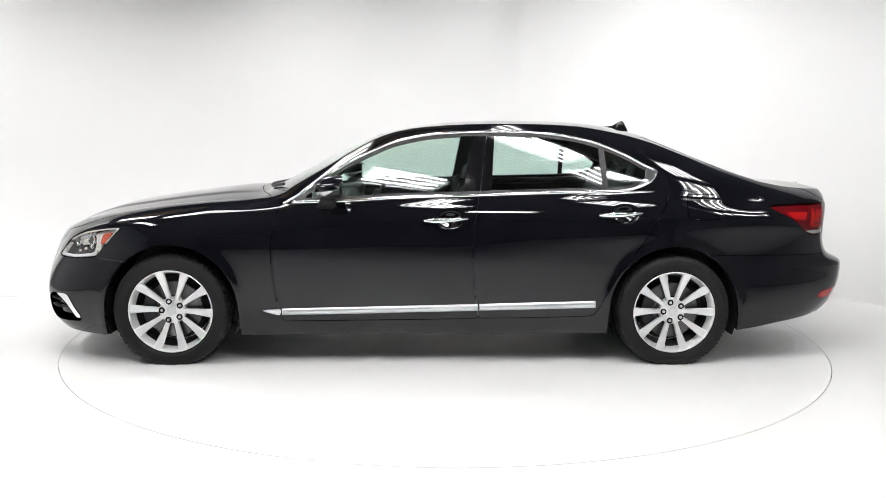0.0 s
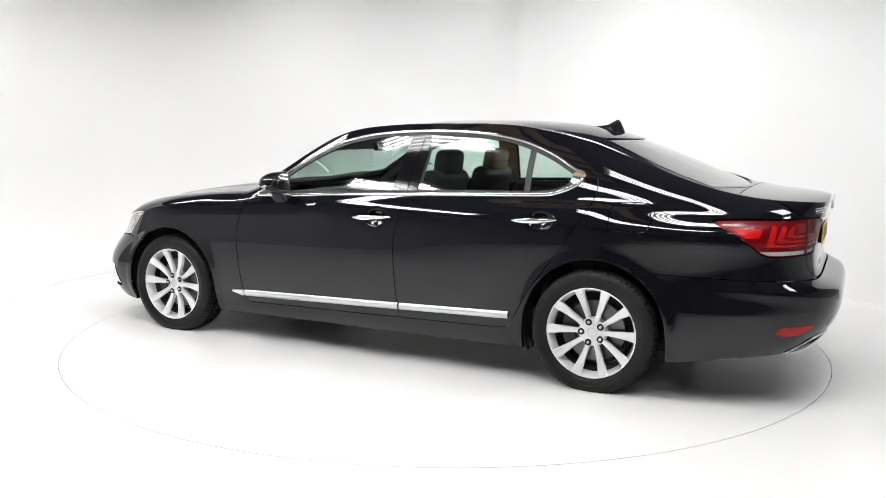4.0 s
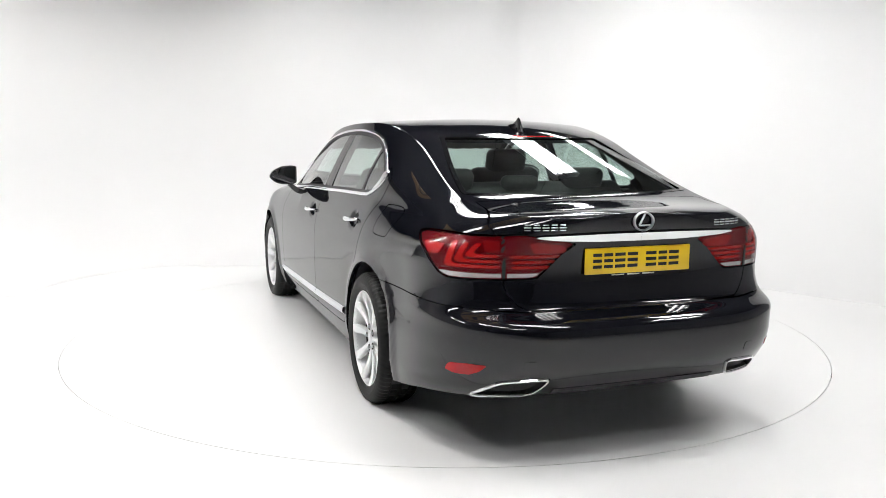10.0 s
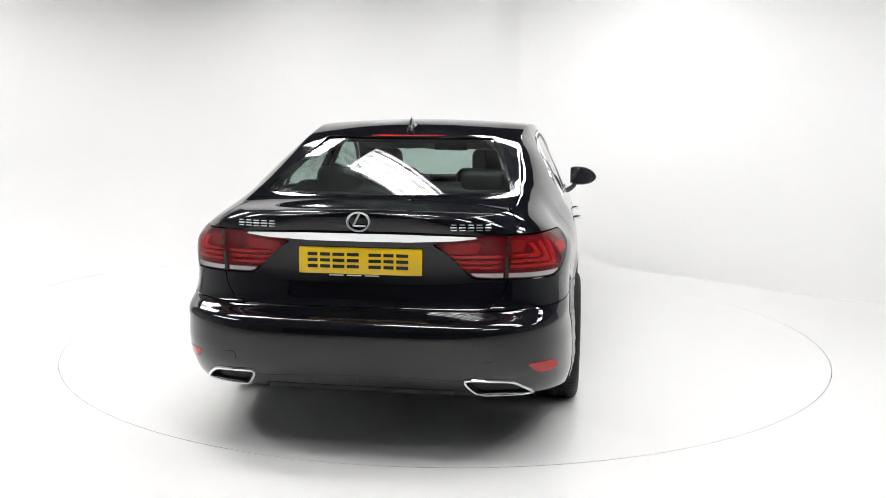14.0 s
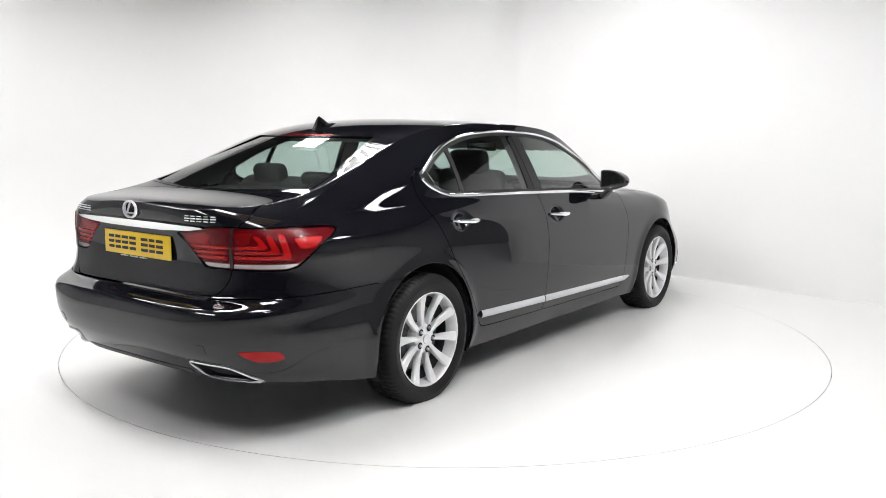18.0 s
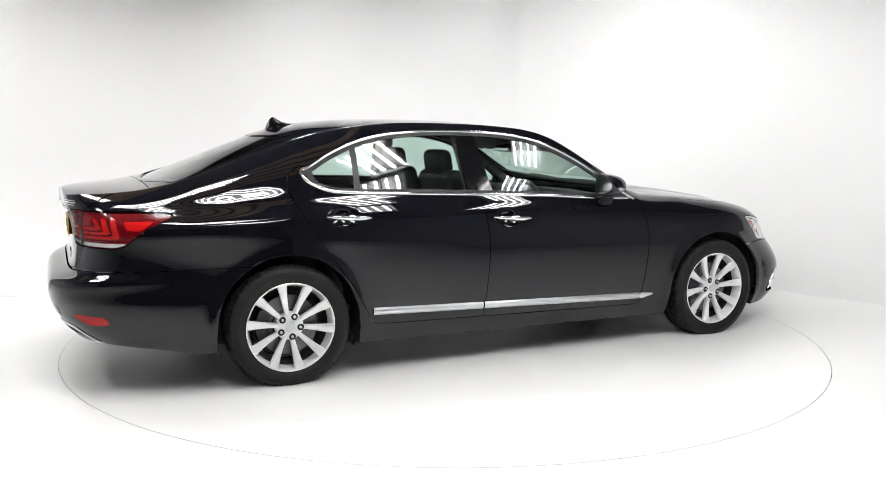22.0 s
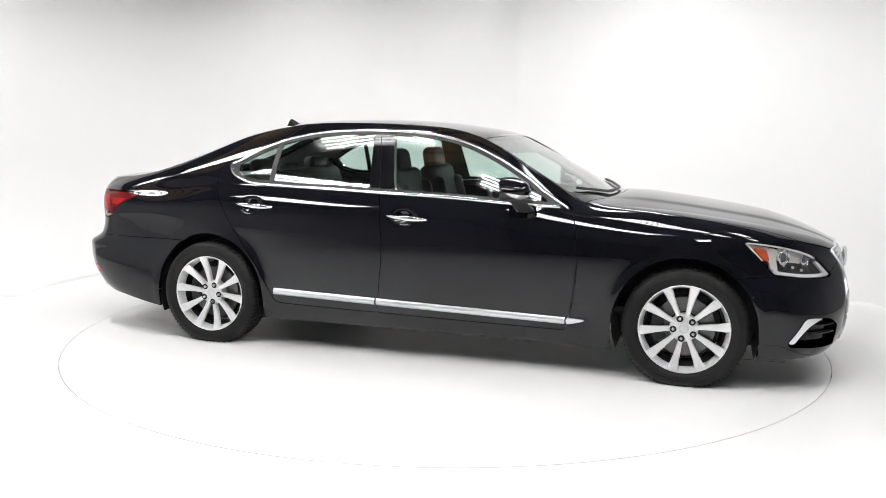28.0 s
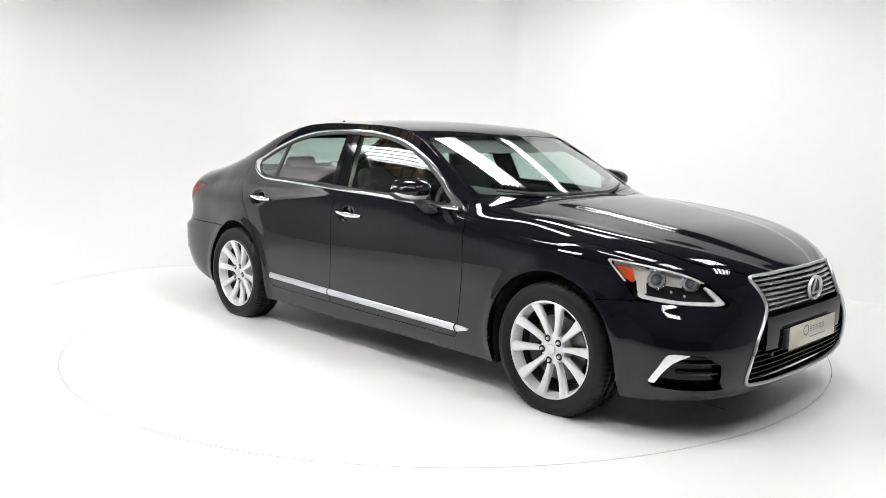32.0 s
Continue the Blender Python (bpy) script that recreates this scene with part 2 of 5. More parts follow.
# the banks hang in a loose ring over the turntable
for bx, by, bl, bw, bt, nt in ((-0.55, 0.35, 1.5, 0.40, -51, 4), (1.0, 1.4, 1.35, 0.40, -46, 4), (-1.75, 2.15, 0.7, 0.36, -55, 4),
                               (1.05, -2.05, 1.15, 0.42, -32, 4), (1.9, -2.87, 0.8, 0.44, -43, 4), (2.85, -1.2, 0.8, 0.52, -53, 4), (3.4, -2.4, 0.8, 0.50, -66, 4),
                               # the last bank here is an extra one, added to brighten the left side
                               (-0.3, -3.13, 1.6, 0.42, -34, 4), (0.9, -4.5, 0.8, 0.46, 0, 4), (-3.7, 0.25, 2.2, 0.38, -45, 4), (-1.9, -1.5, 1.5, 0.40, -16, 4), (-3.5, -2.6, 1.7, 0.42, -68, 4)):
    light_bank(bx, by, 3.5, bl, bt, nt, bw)
light_bank(2.05, 3.1, 3.9, 1.8, -55, 2, 0.22)

# timber boarding under the ceiling
for cx, cy, sx, count in ((-0.9, -1.9, 2.2, 5), (-3.9, 0.5, 2.4, 7)):
    bm = bmesh.new()
    for k in range(count):
        rbox(bm, cx, cy + (k - (count - 1) / 2) * 0.28, 4.02, sx, 0.20, 0.05, 0.006)
    tagged(part("timber_boards", bm, M_TIMBER, None, smooth=False), "rows of brown timber boards under the ceiling", "boards", kind="structure")
# ---------------------------------------------------------------- the car's body surface (x ahead, y left, z up, origin on the ground mid-wheelbase)
HUB_X, HUB_Z, R_ARCH = 1.485, 0.338, 0.388
HUB_R = 0.3455
f_zc = pchip([(2.33, .755), (2.27, .792), (2.09, .868), (1.92, .918), (1.73, .950), (1.54, .979), (1.345, 1.006), (1.15, 1.028), (1.06, 1.031),
              (1.0, 1.030), (.92, 1.070), (.77, 1.155), (.57, 1.262), (.38, 1.352), (.19, 1.411), (0, 1.443), (-.2, 1.466), (-.5, 1.478), (-.8, 1.476),
              (-1.0, 1.466), (-1.16, 1.450), (-1.32, 1.421), (-1.48, 1.374), (-1.64, 1.310), (-1.8, 1.244), (-1.96, 1.179), (-2.1, 1.123),
              (-2.15, 1.107), (-2.2, 1.098), (-2.26, 1.092), (-2.36, 1.086), (-2.5, 1.080), (-2.56, 1.072)])
f_zs = pchip([(2.33, .742), (2.2, .812), (2.0, .873), (1.73, .925), (1.4, .967), (1.1, .990), (.95, 1.000), (.85, 1.027), (.77, 1.076), (.57, 1.195),
              (.43, 1.282), (.3, 1.352), (.17, 1.400), (0, 1.428), (-.33, 1.447), (-.66, 1.451), (-.9, 1.441), (-1.05, 1.422), (-1.2, 1.394),
              (-1.38, 1.346), (-1.55, 1.284), (-1.73, 1.216), (-1.9, 1.158), (-2.1, 1.104), (-2.3, 1.073), (-2.5, 1.060), (-2.56, 1.052)])
f_ys = pchip([(2.33, .66), (1.5, .64), (1.1, .685), (.85, .745), (.6, .722), (.3, .670), (0, .645), (-.5, .634), (-1.0, .606), (-1.2, .594), (-1.4, .594),
              (-1.8, .616), (-2.1, .635), (-2.5, .65)])
f_zb = pchip([(2.33, .655), (2.2, .72), (2.0, .795), (1.78, .852), (1.5, .895), (1.2, .928), (.85, .955), (.5, .974), (0, 1.0), (-.33, 1.02),
              (-.85, 1.043), (-1.15, 1.050), (-1.4, 1.048), (-1.8, 1.022), (-2.2, .995), (-2.5, .980), (-2.56, .975)])
f_z0 = pchip([(2.42, .225), (2.1, .205), (1.87, .195), (1.1, .195), (.8, .20), (-1.1, .21), (-1.87, .232), (-2.2, .285), (-2.5, .315), (-2.68, .32)])
side_mid = pchip([(.17, .85), (.25, .885), (.31, .903), (.37, .915), (.5, .920), (.65, .922), (.78, .918), (.86, .908), (.93, .890), (1.0, .858), (1.06, .825)])
side_front = pchip([(.17, .86), (.35, .912), (.6, .925), (.7, .925), (.78, .917), (.85, .893), (.9, .858), (.94, .82), (1.0, .76)])
side_rear = pchip([(.17, .865), (.35, .900), (.5, .900), (.6, .903), (.7, .905), (.8, .909), (.9, .900), (.98, .870), (1.03, .838), (1.06, .812)])
side_tail = pchip([(.17, .860), (.35, .892), (.5, .886), (.6, .872), (.7, .866), (.8, .870), (.86, .876), (.91, .870), (.95, .840), (1.0, .785), (1.06, .735)])
n_rear = pchip([(.3, 4.0), (.58, 4.5), (.66, 5.0), (.75, 4.6), (.9, 4.4), (1.0, 4.6), (1.1, 4.2)])
w_front = pchip([(.3, 0), (1.0, .55), (1.5, 1), (2.4, 1)])
w_rear = pchip([(-2.6, 1), (-1.5, 1), (-.9, .5), (-.3, 0)])
w_tail = pchip([(-2.6, 1), (-2.0, 1), (-1.7, .5), (-1.35, 0), (-1.0, 0)])
bulge = pchip([(2.4, .03), (1.3, .03), (.9, .006), (.5, .010), (-.9, .012), (-1.0, .018), (-1.2, .028), (-1.5, .030), (-2.0, .016), (-2.3, .010), (-2.6, .008)])
ridge = pchip([(2.4, 0), (2.3, .004), (1.9, .010), (1.3, .009), (1.08, .004), (1.0, 0), (-3, 0)])
x_front = pchip([(.18, 2.26), (.24, 2.315), (.3, 2.345), (.38, 2.362), (.46, 2.370), (.55, 2.374), (.64, 2.371), (.7, 2.364), (.75, 2.352), (.9, 2.340)])
x_rear = pchip([(.25, -2.43), (.32, -2.55), (.38, -2.605), (.45, -2.650), (.52, -2.668), (.575, -2.670), (.61, -2.664), (.632, -2.650), (.654, -2.600), (.672, -2.560),
                (.72, -2.540), (.82, -2.534), (.95, -2.548), (1.02, -2.566), (1.1, -2.572)])
n_front = pchip([(.2, 3.6), (.3, 3.8), (.45, 3.6), (.58, 2.8), (.65, 2.35), (.7, 2.2), (.8, 2.1), (1.1, 2.0)])
XS_F, XS_R = 1.50, -1.62
LEVELS = 34


def side_y(x, z):
    a, b = w_front(x), w_rear(x)
    c = w_tail(x)
    y = side_mid(z) * (1 - a - b) + side_front(z) * a + (side_rear(z) * (1 - c) + side_tail(z) * c) * b
    for hx in (HUB_X, -HUB_X):
        r = np.hypot(x - hx, z - HUB_Z)
        y = y + 0.012 * np.exp(-((r - R_ARCH - 0.01) / 0.035) ** 2) * (z < 0.95)
    return y


def stations():
    q = np.linspace(0, 1, 64)
    w = q**1.45 / (q**1.45 + (1 - q) ** 1.45)
    th = np.minimum(w * math.pi / 2, math.pi / 2 - 1e-9)
    mid = np.linspace(XS_F, XS_R, 170)
    st = [("f", t) for t in th[::-1][:-1]] + [("m", x) for x in mid] + [("r", t) for t in th[1:]]
    return st


def control_net():
    """Control points of the half body: one row a station, from the sill over the shoulder and the rail to the centre line."""
    rows = []
    lev = np.linspace(0, 1, LEVELS)
    for kind, q in stations():
        if kind == "m":
            place = lambda z: (q * np.ones_like(z), np.ones_like(z))
        elif kind == "f":
            def place(z):
                n = n_front(z)
                return XS_F + (x_front(z) - XS_F) * math.sin(q) ** (2 / n), math.cos(q) ** (2 / n)
        else:
            def place(z):
                n = n_rear(z)
                return XS_R + (x_rear(z) - XS_R) * math.sin(q) ** (2 / n), math.cos(q) ** (2 / n)
        # skirt: find the heights by two rounds, since the ends of the levels depend on them
        z = 0.2 + 0.7 * lev
        for _ in range(3):
            x, k = place(z)
            z = f_z0(x) + (f_zb(x) - f_z0(x)) * lev
        x, k = place(z)
        y = side_y(np.clip(x, XS_R - 0.9, XS_F + 0.9), z) * k
        pts = [(x[i], y[i], z[i]) for i in range(LEVELS)]
        # upper part
        zz = np.array([z[-1]])
        for f in (0.2, 0.45, 0.68, 0.84, 0.94, 0.985, 1.0):
            zt = z[-1] + 0.1
            for _ in range(3):
                xx, kk = place(np.array([zt]))
                xx, kk = float(xx[0]), float(np.atleast_1d(kk)[0])
                zt = float(f_zb(xx) + (f_zs(xx) - f_zb(xx)) * f)
            yb = float(side_y(np.array(xx), f_zb(xx)))
            ys = float(f_ys(xx))
            bl = float(bulge(xx)) * 4 * f * (1 - f)
            pts.append((xx, (yb + (ys - yb) * f + bl) * kk, zt + bl * 0.5))
        for g in (0.975, 0.93, 0.86, 0.74, 0.66, 0.60, 0.48, 0.32, 0.16, 0.0):
            xx, kk = place(np.array([1.05]))
            xx, kk = float(xx[0]), float(np.atleast_1d(kk)[0])
            zt = float(f_zs(xx) + (f_zc(xx) - f_zs(xx)) * (1 - g**2.1))
            zt += float(ridge(xx)) * (1.0 if g <= 0.62 else 0.0)
            pts.append((xx, float(f_ys(xx)) * g * kk, zt))
        last = pts[-2]
        pts.append((last[0], -last[1], last[2]))
        rows.append(pts)
    return np.array(rows)


def spline_rows(net, per=3):
    """Cubic B-spline across each row of the net, clamped at the sill, ending on the centre line."""
    n = net.shape[1]
    first = 2 * net[:, :1] - net[:, 1:2]
    p = np.concatenate([first, net], axis=1)
    out = []
    for j in range(n - 2 + 1):
        a, b, c, d = p[:, j], p[:, j + 1], p[:, j + 2], (p[:, j + 3] if j + 3 < p.shape[1] else None)
        if d is None:
            break
        for t in np.arange(per) / per:
            out.append(((1 - t) ** 3 * a + (3 * t**3 - 6 * t**2 + 4) * b + (-3 * t**3 + 3 * t**2 + 3 * t + 1) * c + t**3 * d) / 6)
    a, b, c = p[:, -3], p[:, -2], p[:, -1]
    out.append((a + 4 * b + c) / 6)
    return np.stack(out, axis=1)


GRID = spline_rows(control_net(), 3)
GRID[:, -1, 1] = 0.0
NU, NV = GRID.shape[:2]
# finger dishes behind the four door handles
for hx, hz in ((-0.150, 0.892), (-1.175, 0.928)):
    rr = ((GRID[..., 0] - hx) / 0.085) ** 2 + ((GRID[..., 2] - hz) / 0.055) ** 2
    GRID[..., 1] -= 0.026 * np.where(rr < 1, np.abs(1 - rr) ** 1.5, 0) * (GRID[..., 1] > 0.7)
du = np.gradient(GRID, axis=0)
dv = np.gradient(GRID, axis=1)
nrm = np.cross(du, dv)
ln = np.linalg.norm(nrm, axis=2, keepdims=True)
nrm = nrm / np.maximum(ln, 1e-12)
if nrm[NU // 2, NV // 4, 1] < 0:
    nrm = -nrm
nrm[:, -1, 1] = 0
nrm = nrm / np.maximum(np.linalg.norm(nrm, axis=2, keepdims=True), 1e-9)
BV = GRID.reshape(-1, 3)
BN = nrm.reshape(-1, 3)
BF = []
for i in range(NU - 1):
    for j in range(NV - 1):
        a = i * NV + j
        BF.append((a, a + NV, a + NV + 1, a + 1))


# ---------------------------------------------------------------- cutting panels out of the surface
def polyfield(P, poly):
    """Signed distance to a closed outline, positive inside."""
    poly = np.asarray(poly, float)
    a, b = poly, np.roll(poly, -1, axis=0)
    best = np.full(len(P), 1e9)
    inside = np.zeros(len(P), bool)
    for (x0, y0), (x1, y1) in zip(a, b):
        ex, ey = x1 - x0, y1 - y0
        t = np.clip(((P[:, 0] - x0) * ex + (P[:, 1] - y0) * ey) / (ex * ex + ey * ey + 1e-15), 0, 1)
        best = np.minimum(best, np.hypot(P[:, 0] - x0 - t * ex, P[:, 1] - y0 - t * ey))
        cross = (y0 > P[:, 1]) != (y1 > P[:, 1])
        with np.errstate(divide="ignore", invalid="ignore"):
            xi = x0 + (P[:, 1] - y0) * ex / (ey if ey else 1e-15)
        inside ^= cross & (P[:, 0] < xi)
    return np.where(inside, best, -best)


def smooth_outline(pts, corners=(), per=5):
    """Catmull-Rom through the points of a closed outline, sharp at the given corners."""
    n = len(pts)
    p = [Vector((*q, 0)) for q in pts]
    out = []
    for i in range(n):
        a, b, c, d = p[i - 1], p[i], p[(i + 1) % n], p[(i + 2) % n]
        m0 = (c - b) if i in corners else (c - a) / 2
        m1 = (c - b) if (i + 1) % n in corners else (d - b) / 2
        for k in range(per):
            t = k / per
            q = (2 * t**3 - 3 * t**2 + 1) * b + (t**3 - 2 * t**2 + t) * m0 + (3 * t**2 - 2 * t**3) * c + (t**3 - t**2) * m1
            out.append((q.x, q.y))
    return out


def clip(V, Nn, F, f):
    """The part of a mesh where the field f is positive, cut along its zero line."""
    V, Nn = [tuple(v) for v in V], [tuple(v) for v in Nn]
    pos = f > 0
    out, cutv = [], {}

    def cut(i, j):
        key = (i, j) if i < j else (j, i)
        if key not in cutv:
            a, b = key
            t = f[a] / (f[a] - f[b])
            V.append(tuple(V[a][k] + (V[b][k] - V[a][k]) * t for k in range(3)))
            n = [Nn[a][k] + (Nn[b][k] - Nn[a][k]) * t for k in range(3)]
            l = math.sqrt(sum(c * c for c in n)) or 1
            Nn.append(tuple(c / l for c in n))
            cutv[key] = len(V) - 1
        return cutv[key]
    for face in F:
        k = sum(bool(pos[i]) for i in face)
        if k == 0:
            continue
        if k == len(face):
            out.append(face)
            continue
        poly = []
        for a, b in zip(face, face[1:] + face[:1]):
            if pos[a]:
                poly.append(a)
            if pos[a] != pos[b]:
                poly.append(cut(a, b))
        if len(poly) >= 3:
            out.append(tuple(poly))
    used = sorted({i for q in out for i in q})
    back = {o: k for k, o in enumerate(used)}
    return np.array([V[i] for i in used]).reshape(-1, 3), np.array([Nn[i] for i in used]).reshape(-1, 3), [tuple(back[i] for i in q) for q in out]


BFA = np.array(BF)


def piece(*fields):
    """The patch of the half body where every field is positive. A field is a function of the points."""
    f0 = fields[0](BV)
    sel = BFA[(f0[BFA] > 0).any(axis=1)]
    V, Nn, F = BV, BN, [tuple(q) for q in sel.tolist()]
    for fld in fields:
        V, Nn, F = clip(V, Nn, F, fld(V))
    return V, Nn, F


def closed_panel(V, Nn, F, offset=0.0, depth=0.012, mirror=False, both=False):
    """Offset a patch along its normals and turn its rim inwards by depth. Returns vertices, normals, faces."""
    V = np.asarray(V) + np.asarray(Nn) * offset
    seam = np.abs(V[:, 1]) < 1e-4
    count = {}
    for q in F:
        for a, b in zip(q, q[1:] + q[:1]):
            count[(a, b)] = count.get((a, b), 0) + 1
    vv, nn, ff = [tuple(v) for v in V], [tuple(n) for n in Nn], list(F)
    if depth:
        for (a, b) in list(count):
            if (b, a) in count or (seam[a] and seam[b]):
                continue
            e = V[b] - V[a]
            s = np.cross(e, Nn[a])
            l = np.linalg.norm(s)
            if l < 1e-9:
                continue
            s = s / l
            k = len(vv)
            vv += [tuple(V[a]), tuple(V[b]), tuple(V[b] - Nn[b] * depth), tuple(V[a] - Nn[a] * depth)]
            nn += [tuple(s)] * 4
            ff.append((k + 1, k, k + 3, k + 2))
    vv, nn = np.array(vv), np.array(nn)
    mv, mn, mf = vv * [1, -1, 1], nn * [1, -1, 1], [tuple(reversed(q)) for q in ff]
    if both:
        k = len(vv)
        return np.concatenate([vv, mv]), np.concatenate([nn, mn]), ff + [tuple(i + k for i in q) for q in mf]
    return (mv, mn, mf) if mirror else (vv, nn, ff)


def panel(name, material, parent, fields, offset=0.0, depth=0.012, both=False, mirror=False, label=""):
    V, Nn, F = piece(*fields)
    v, n, f = closed_panel(V, Nn, F, offset, depth, mirror, both)
    return mesh_ob(name, v, f, material, parent, label, normals=n)


def pair(name, material, parents, fields, offset=0.0, depth=0.012, label=""):
    """A panel on the left and its twin on the right."""
    V, Nn, F = piece(*fields)
    obs = []
    for k in (0, 1):
        v, n, f = closed_panel(V, Nn, F, offset, depth, k == 1)
        obs.append(mesh_ob(name, v, f, material, parents[k] if isinstance(parents, (list, tuple)) else parents, label, normals=n))
    return obs


def smooth_glass(V, Nn, axis, bend=None):
    """Lay a patch of glass on a plain curved surface: z over (x, y) for axis 2, y over (x, z) for axis 1."""
    o = 1 if axis == 2 else 2
    x0, w0 = V[:, 0].mean(), (0.0 if axis == 2 else V[:, 2].mean())

    def terms(x, w):
        x, w = x - x0, w - w0
        if axis == 2:
            return [x * 0 + 1, x, x * x, w * w, x * w * w], [x * 0, x * 0 + 1, 2 * x, x * 0, w * w], [x * 0, x * 0, x * 0, 2 * w, 2 * x * w]
        return [x * 0 + 1, x, x * x, w, w * w, x * w], [x * 0, x * 0 + 1, 2 * x, x * 0, x * 0, w], [x * 0, x * 0, x * 0, x * 0 + 1, 2 * w, x]
    A, B, C = (np.stack(q, axis=1) for q in terms(V[:, 0], V[:, o]))
    if bend is None:
        k = np.linalg.lstsq(A, V[:, axis], rcond=None)[0]
    else:                          # the curve along the car is given
        free = [c for c in range(A.shape[1]) if c != 2]
        k = np.zeros(A.shape[1])
        k[2] = bend
        k[free] = np.linalg.lstsq(A[:, free], V[:, axis] - bend * A[:, 2], rcond=None)[0]
    out, n = V.copy(), np.zeros_like(V)
    out[:, axis] = A @ k
    n[:, axis], n[:, 0], n[:, o] = 1.0, -(B @ k), -(C @ k)
    return out, n / np.linalg.norm(n, axis=1, keepdims=True)


def glass_panel(name, parents, fields, offset, axis, label="", bend=None):
    """Panes of glass: one across the car for axis 2, a pair for axis 1."""
    V, Nn, F = piece(*fields)
    V, Nn = smooth_glass(V, Nn, axis, bend)
    obs = []
    for k in ((0,) if axis == 2 else (0, 1)):
        v, n, f = closed_panel(V, Nn, F, offset, 0, k == 1, axis == 2)
        obs.append(mesh_ob(name, v, f, M_GLASS, parents[k] if isinstance(parents, (list, tuple)) else parents, label, normals=n))
    return obs


def xz(P):
    return P[:, [0, 2]]


def yz(P):
    return P[:, [1, 2]]


def xy(P):
    return P[:, :2]


def wrap_rear(P):
    """Degrees round the tail, and height; degrees are scaled to metres."""
    return np.stack([np.degrees(np.arctan2(P[:, 1], -(P[:, 0] + 1.8))) * 0.0135, P[:, 2]], axis=1)


def neg(f):
    return lambda P: -f(P)


def grow(f, d):
    return lambda P: f(P) + d


GAP = 0.0022

# outlines
O_DLO = smooth_outline([(.849, .973), (.766, 1.020), (.668, 1.080), (.571, 1.152), (.439, 1.232), (.306, 1.298), (.17, 1.350), (0, 1.386), (-.17, 1.403),
                        (-.33, 1.410), (-.51, 1.412), (-.685, 1.405), (-.858, 1.386), (-1.029, 1.348), (-1.196, 1.283), (-1.327, 1.212), (-1.398, 1.180),
                        (-1.35, 1.115), (-1.244, 1.068), (-1.141, 1.053), (-.837, 1.043), (-.5, 1.032), (-.325, 1.025), (.164, 1.008), (.495, .987)], (0, 16))
O_DOOR_F = smooth_outline([(.848, .975), (.878, .858), (.897, .692), (.873, .458), (.842, .310), (.825, .288), (.1, .298), (-.305, .306), (-.316, .32),
                           (-.296, .46), (-.278, .70), (-.292, .865), (-.318, 1.04), (-.325, 1.10), (.3, 1.10), (.80, 1.02)], (0, 4, 5, 7, 8, 12, 13, 14, 15))
O_DOOR_R = smooth_outline([(-.318, 1.04), (-.292, .865), (-.278, .70), (-.296, .46), (-.316, .32), (-.33, .306), (-.85, .316), (-.98, .322), (-1.02, .345),
                           (-1.124, .536), (-1.268, .739), (-1.405, .954), (-1.457, 1.067), (-1.462, 1.12), (-1.452, 1.165), (-1.38, 1.21), (-1.2, 1.16), (-.325, 1.10)],
                          (0, 4, 5, 7, 14, 15, 16, 17))
O_HEAD = smooth_outline([(1.768, .834), (1.87, .824), (1.985, .803), (2.085, .772), (2.155, .732), (2.241, .640), (2.215, .634), (2.1, .640), (1.926, .660), (1.862, .735)],
                        (0, 5, 8), 4)
O_GRILLE = [(-.2, .768), (.0, .768), (.22, .763), (.37, .758), (.440, .753), (.427, .730), (.412, .705), (.399, .668), (.394, .637), (.400, .608), (.436, .562), (.496, .48), (.522, .40), (.532, .345), (.530, .290), (.50, .272), (.30, .254), (-.2, .238)]
O_FOG = [(.862, .300), (.856, .39), (.845, .430), (.80, .437), (.742, .428), (.684, .388), (.676, .305), (.64, .270), (.72, .270), (.80, .272), (.848, .278)]
O_TAIL = [(72.3, .968), (70.5, .979), (60, .986), (46, .986), (36, .988), (31, .974), (27, .962), (21.8, .947), (26.4, .905), (31.3, .831), (33, .805), (41, .803), (55.5, .801), (58.5, .815), (65, .902)]
O_TAIL = [(a * 0.0135, b) for a, b in O_TAIL]
O_LID = smooth_outline([(-.5, .678), (0, .678), (.46, .678), (.535, .690), (.578, .73), (.603, .79), (.626, .97), (.645, 1.02), (.618, 1.055), (.590, 1.080), (.590, 1.3), (-.5, 1.3)], (0, 1, 9, 10, 11), 4)
O_HOOD = smooth_outline([(.90, -.6), (1.06, .0), (1.03, .35), (.93, .68), (.915, .775), (1.2, .79), (1.5, .785), (1.8, .735), (2.05, .645), (2.19, .50), (2.265, .375), (2.305, .2), (2.312, .0), (2.305, -.5)],
                        (0, 4, 13), 4)
O_FLAP = smooth_outline([(-1.585, .899), (-1.728, .899), (-1.757, .920), (-1.775, 1.0), (-1.757, 1.037), (-1.585, 1.041), (-1.558, 1.02), (-1.551, .925)], (), 3)
f_dlo = lambda P: np.where(P[:, 1] > 0.5, polyfield(xz(P), O_DLO), -1)
f_doorf = lambda P: np.where(P[:, 1] > 0.6, polyfield(xz(P), O_DOOR_F), -1)
f_doorr = lambda P: np.where(P[:, 1] > 0.6, polyfield(xz(P), O_DOOR_R), -1)
f_head = lambda P: np.where(P[:, 1] > 0.3, polyfield(xz(P), O_HEAD), -1)
f_grille = lambda P: np.where(P[:, 0] > 2.2, polyfield(yz(P), O_GRILLE), -1)
f_fog = lambda P: np.where(P[:, 0] > 1.95, polyfield(yz(P), O_FOG), -1)
f_tail = lambda P: np.where(P[:, 0] < -1.95, polyfield(wrap_rear(P), O_TAIL), -1)
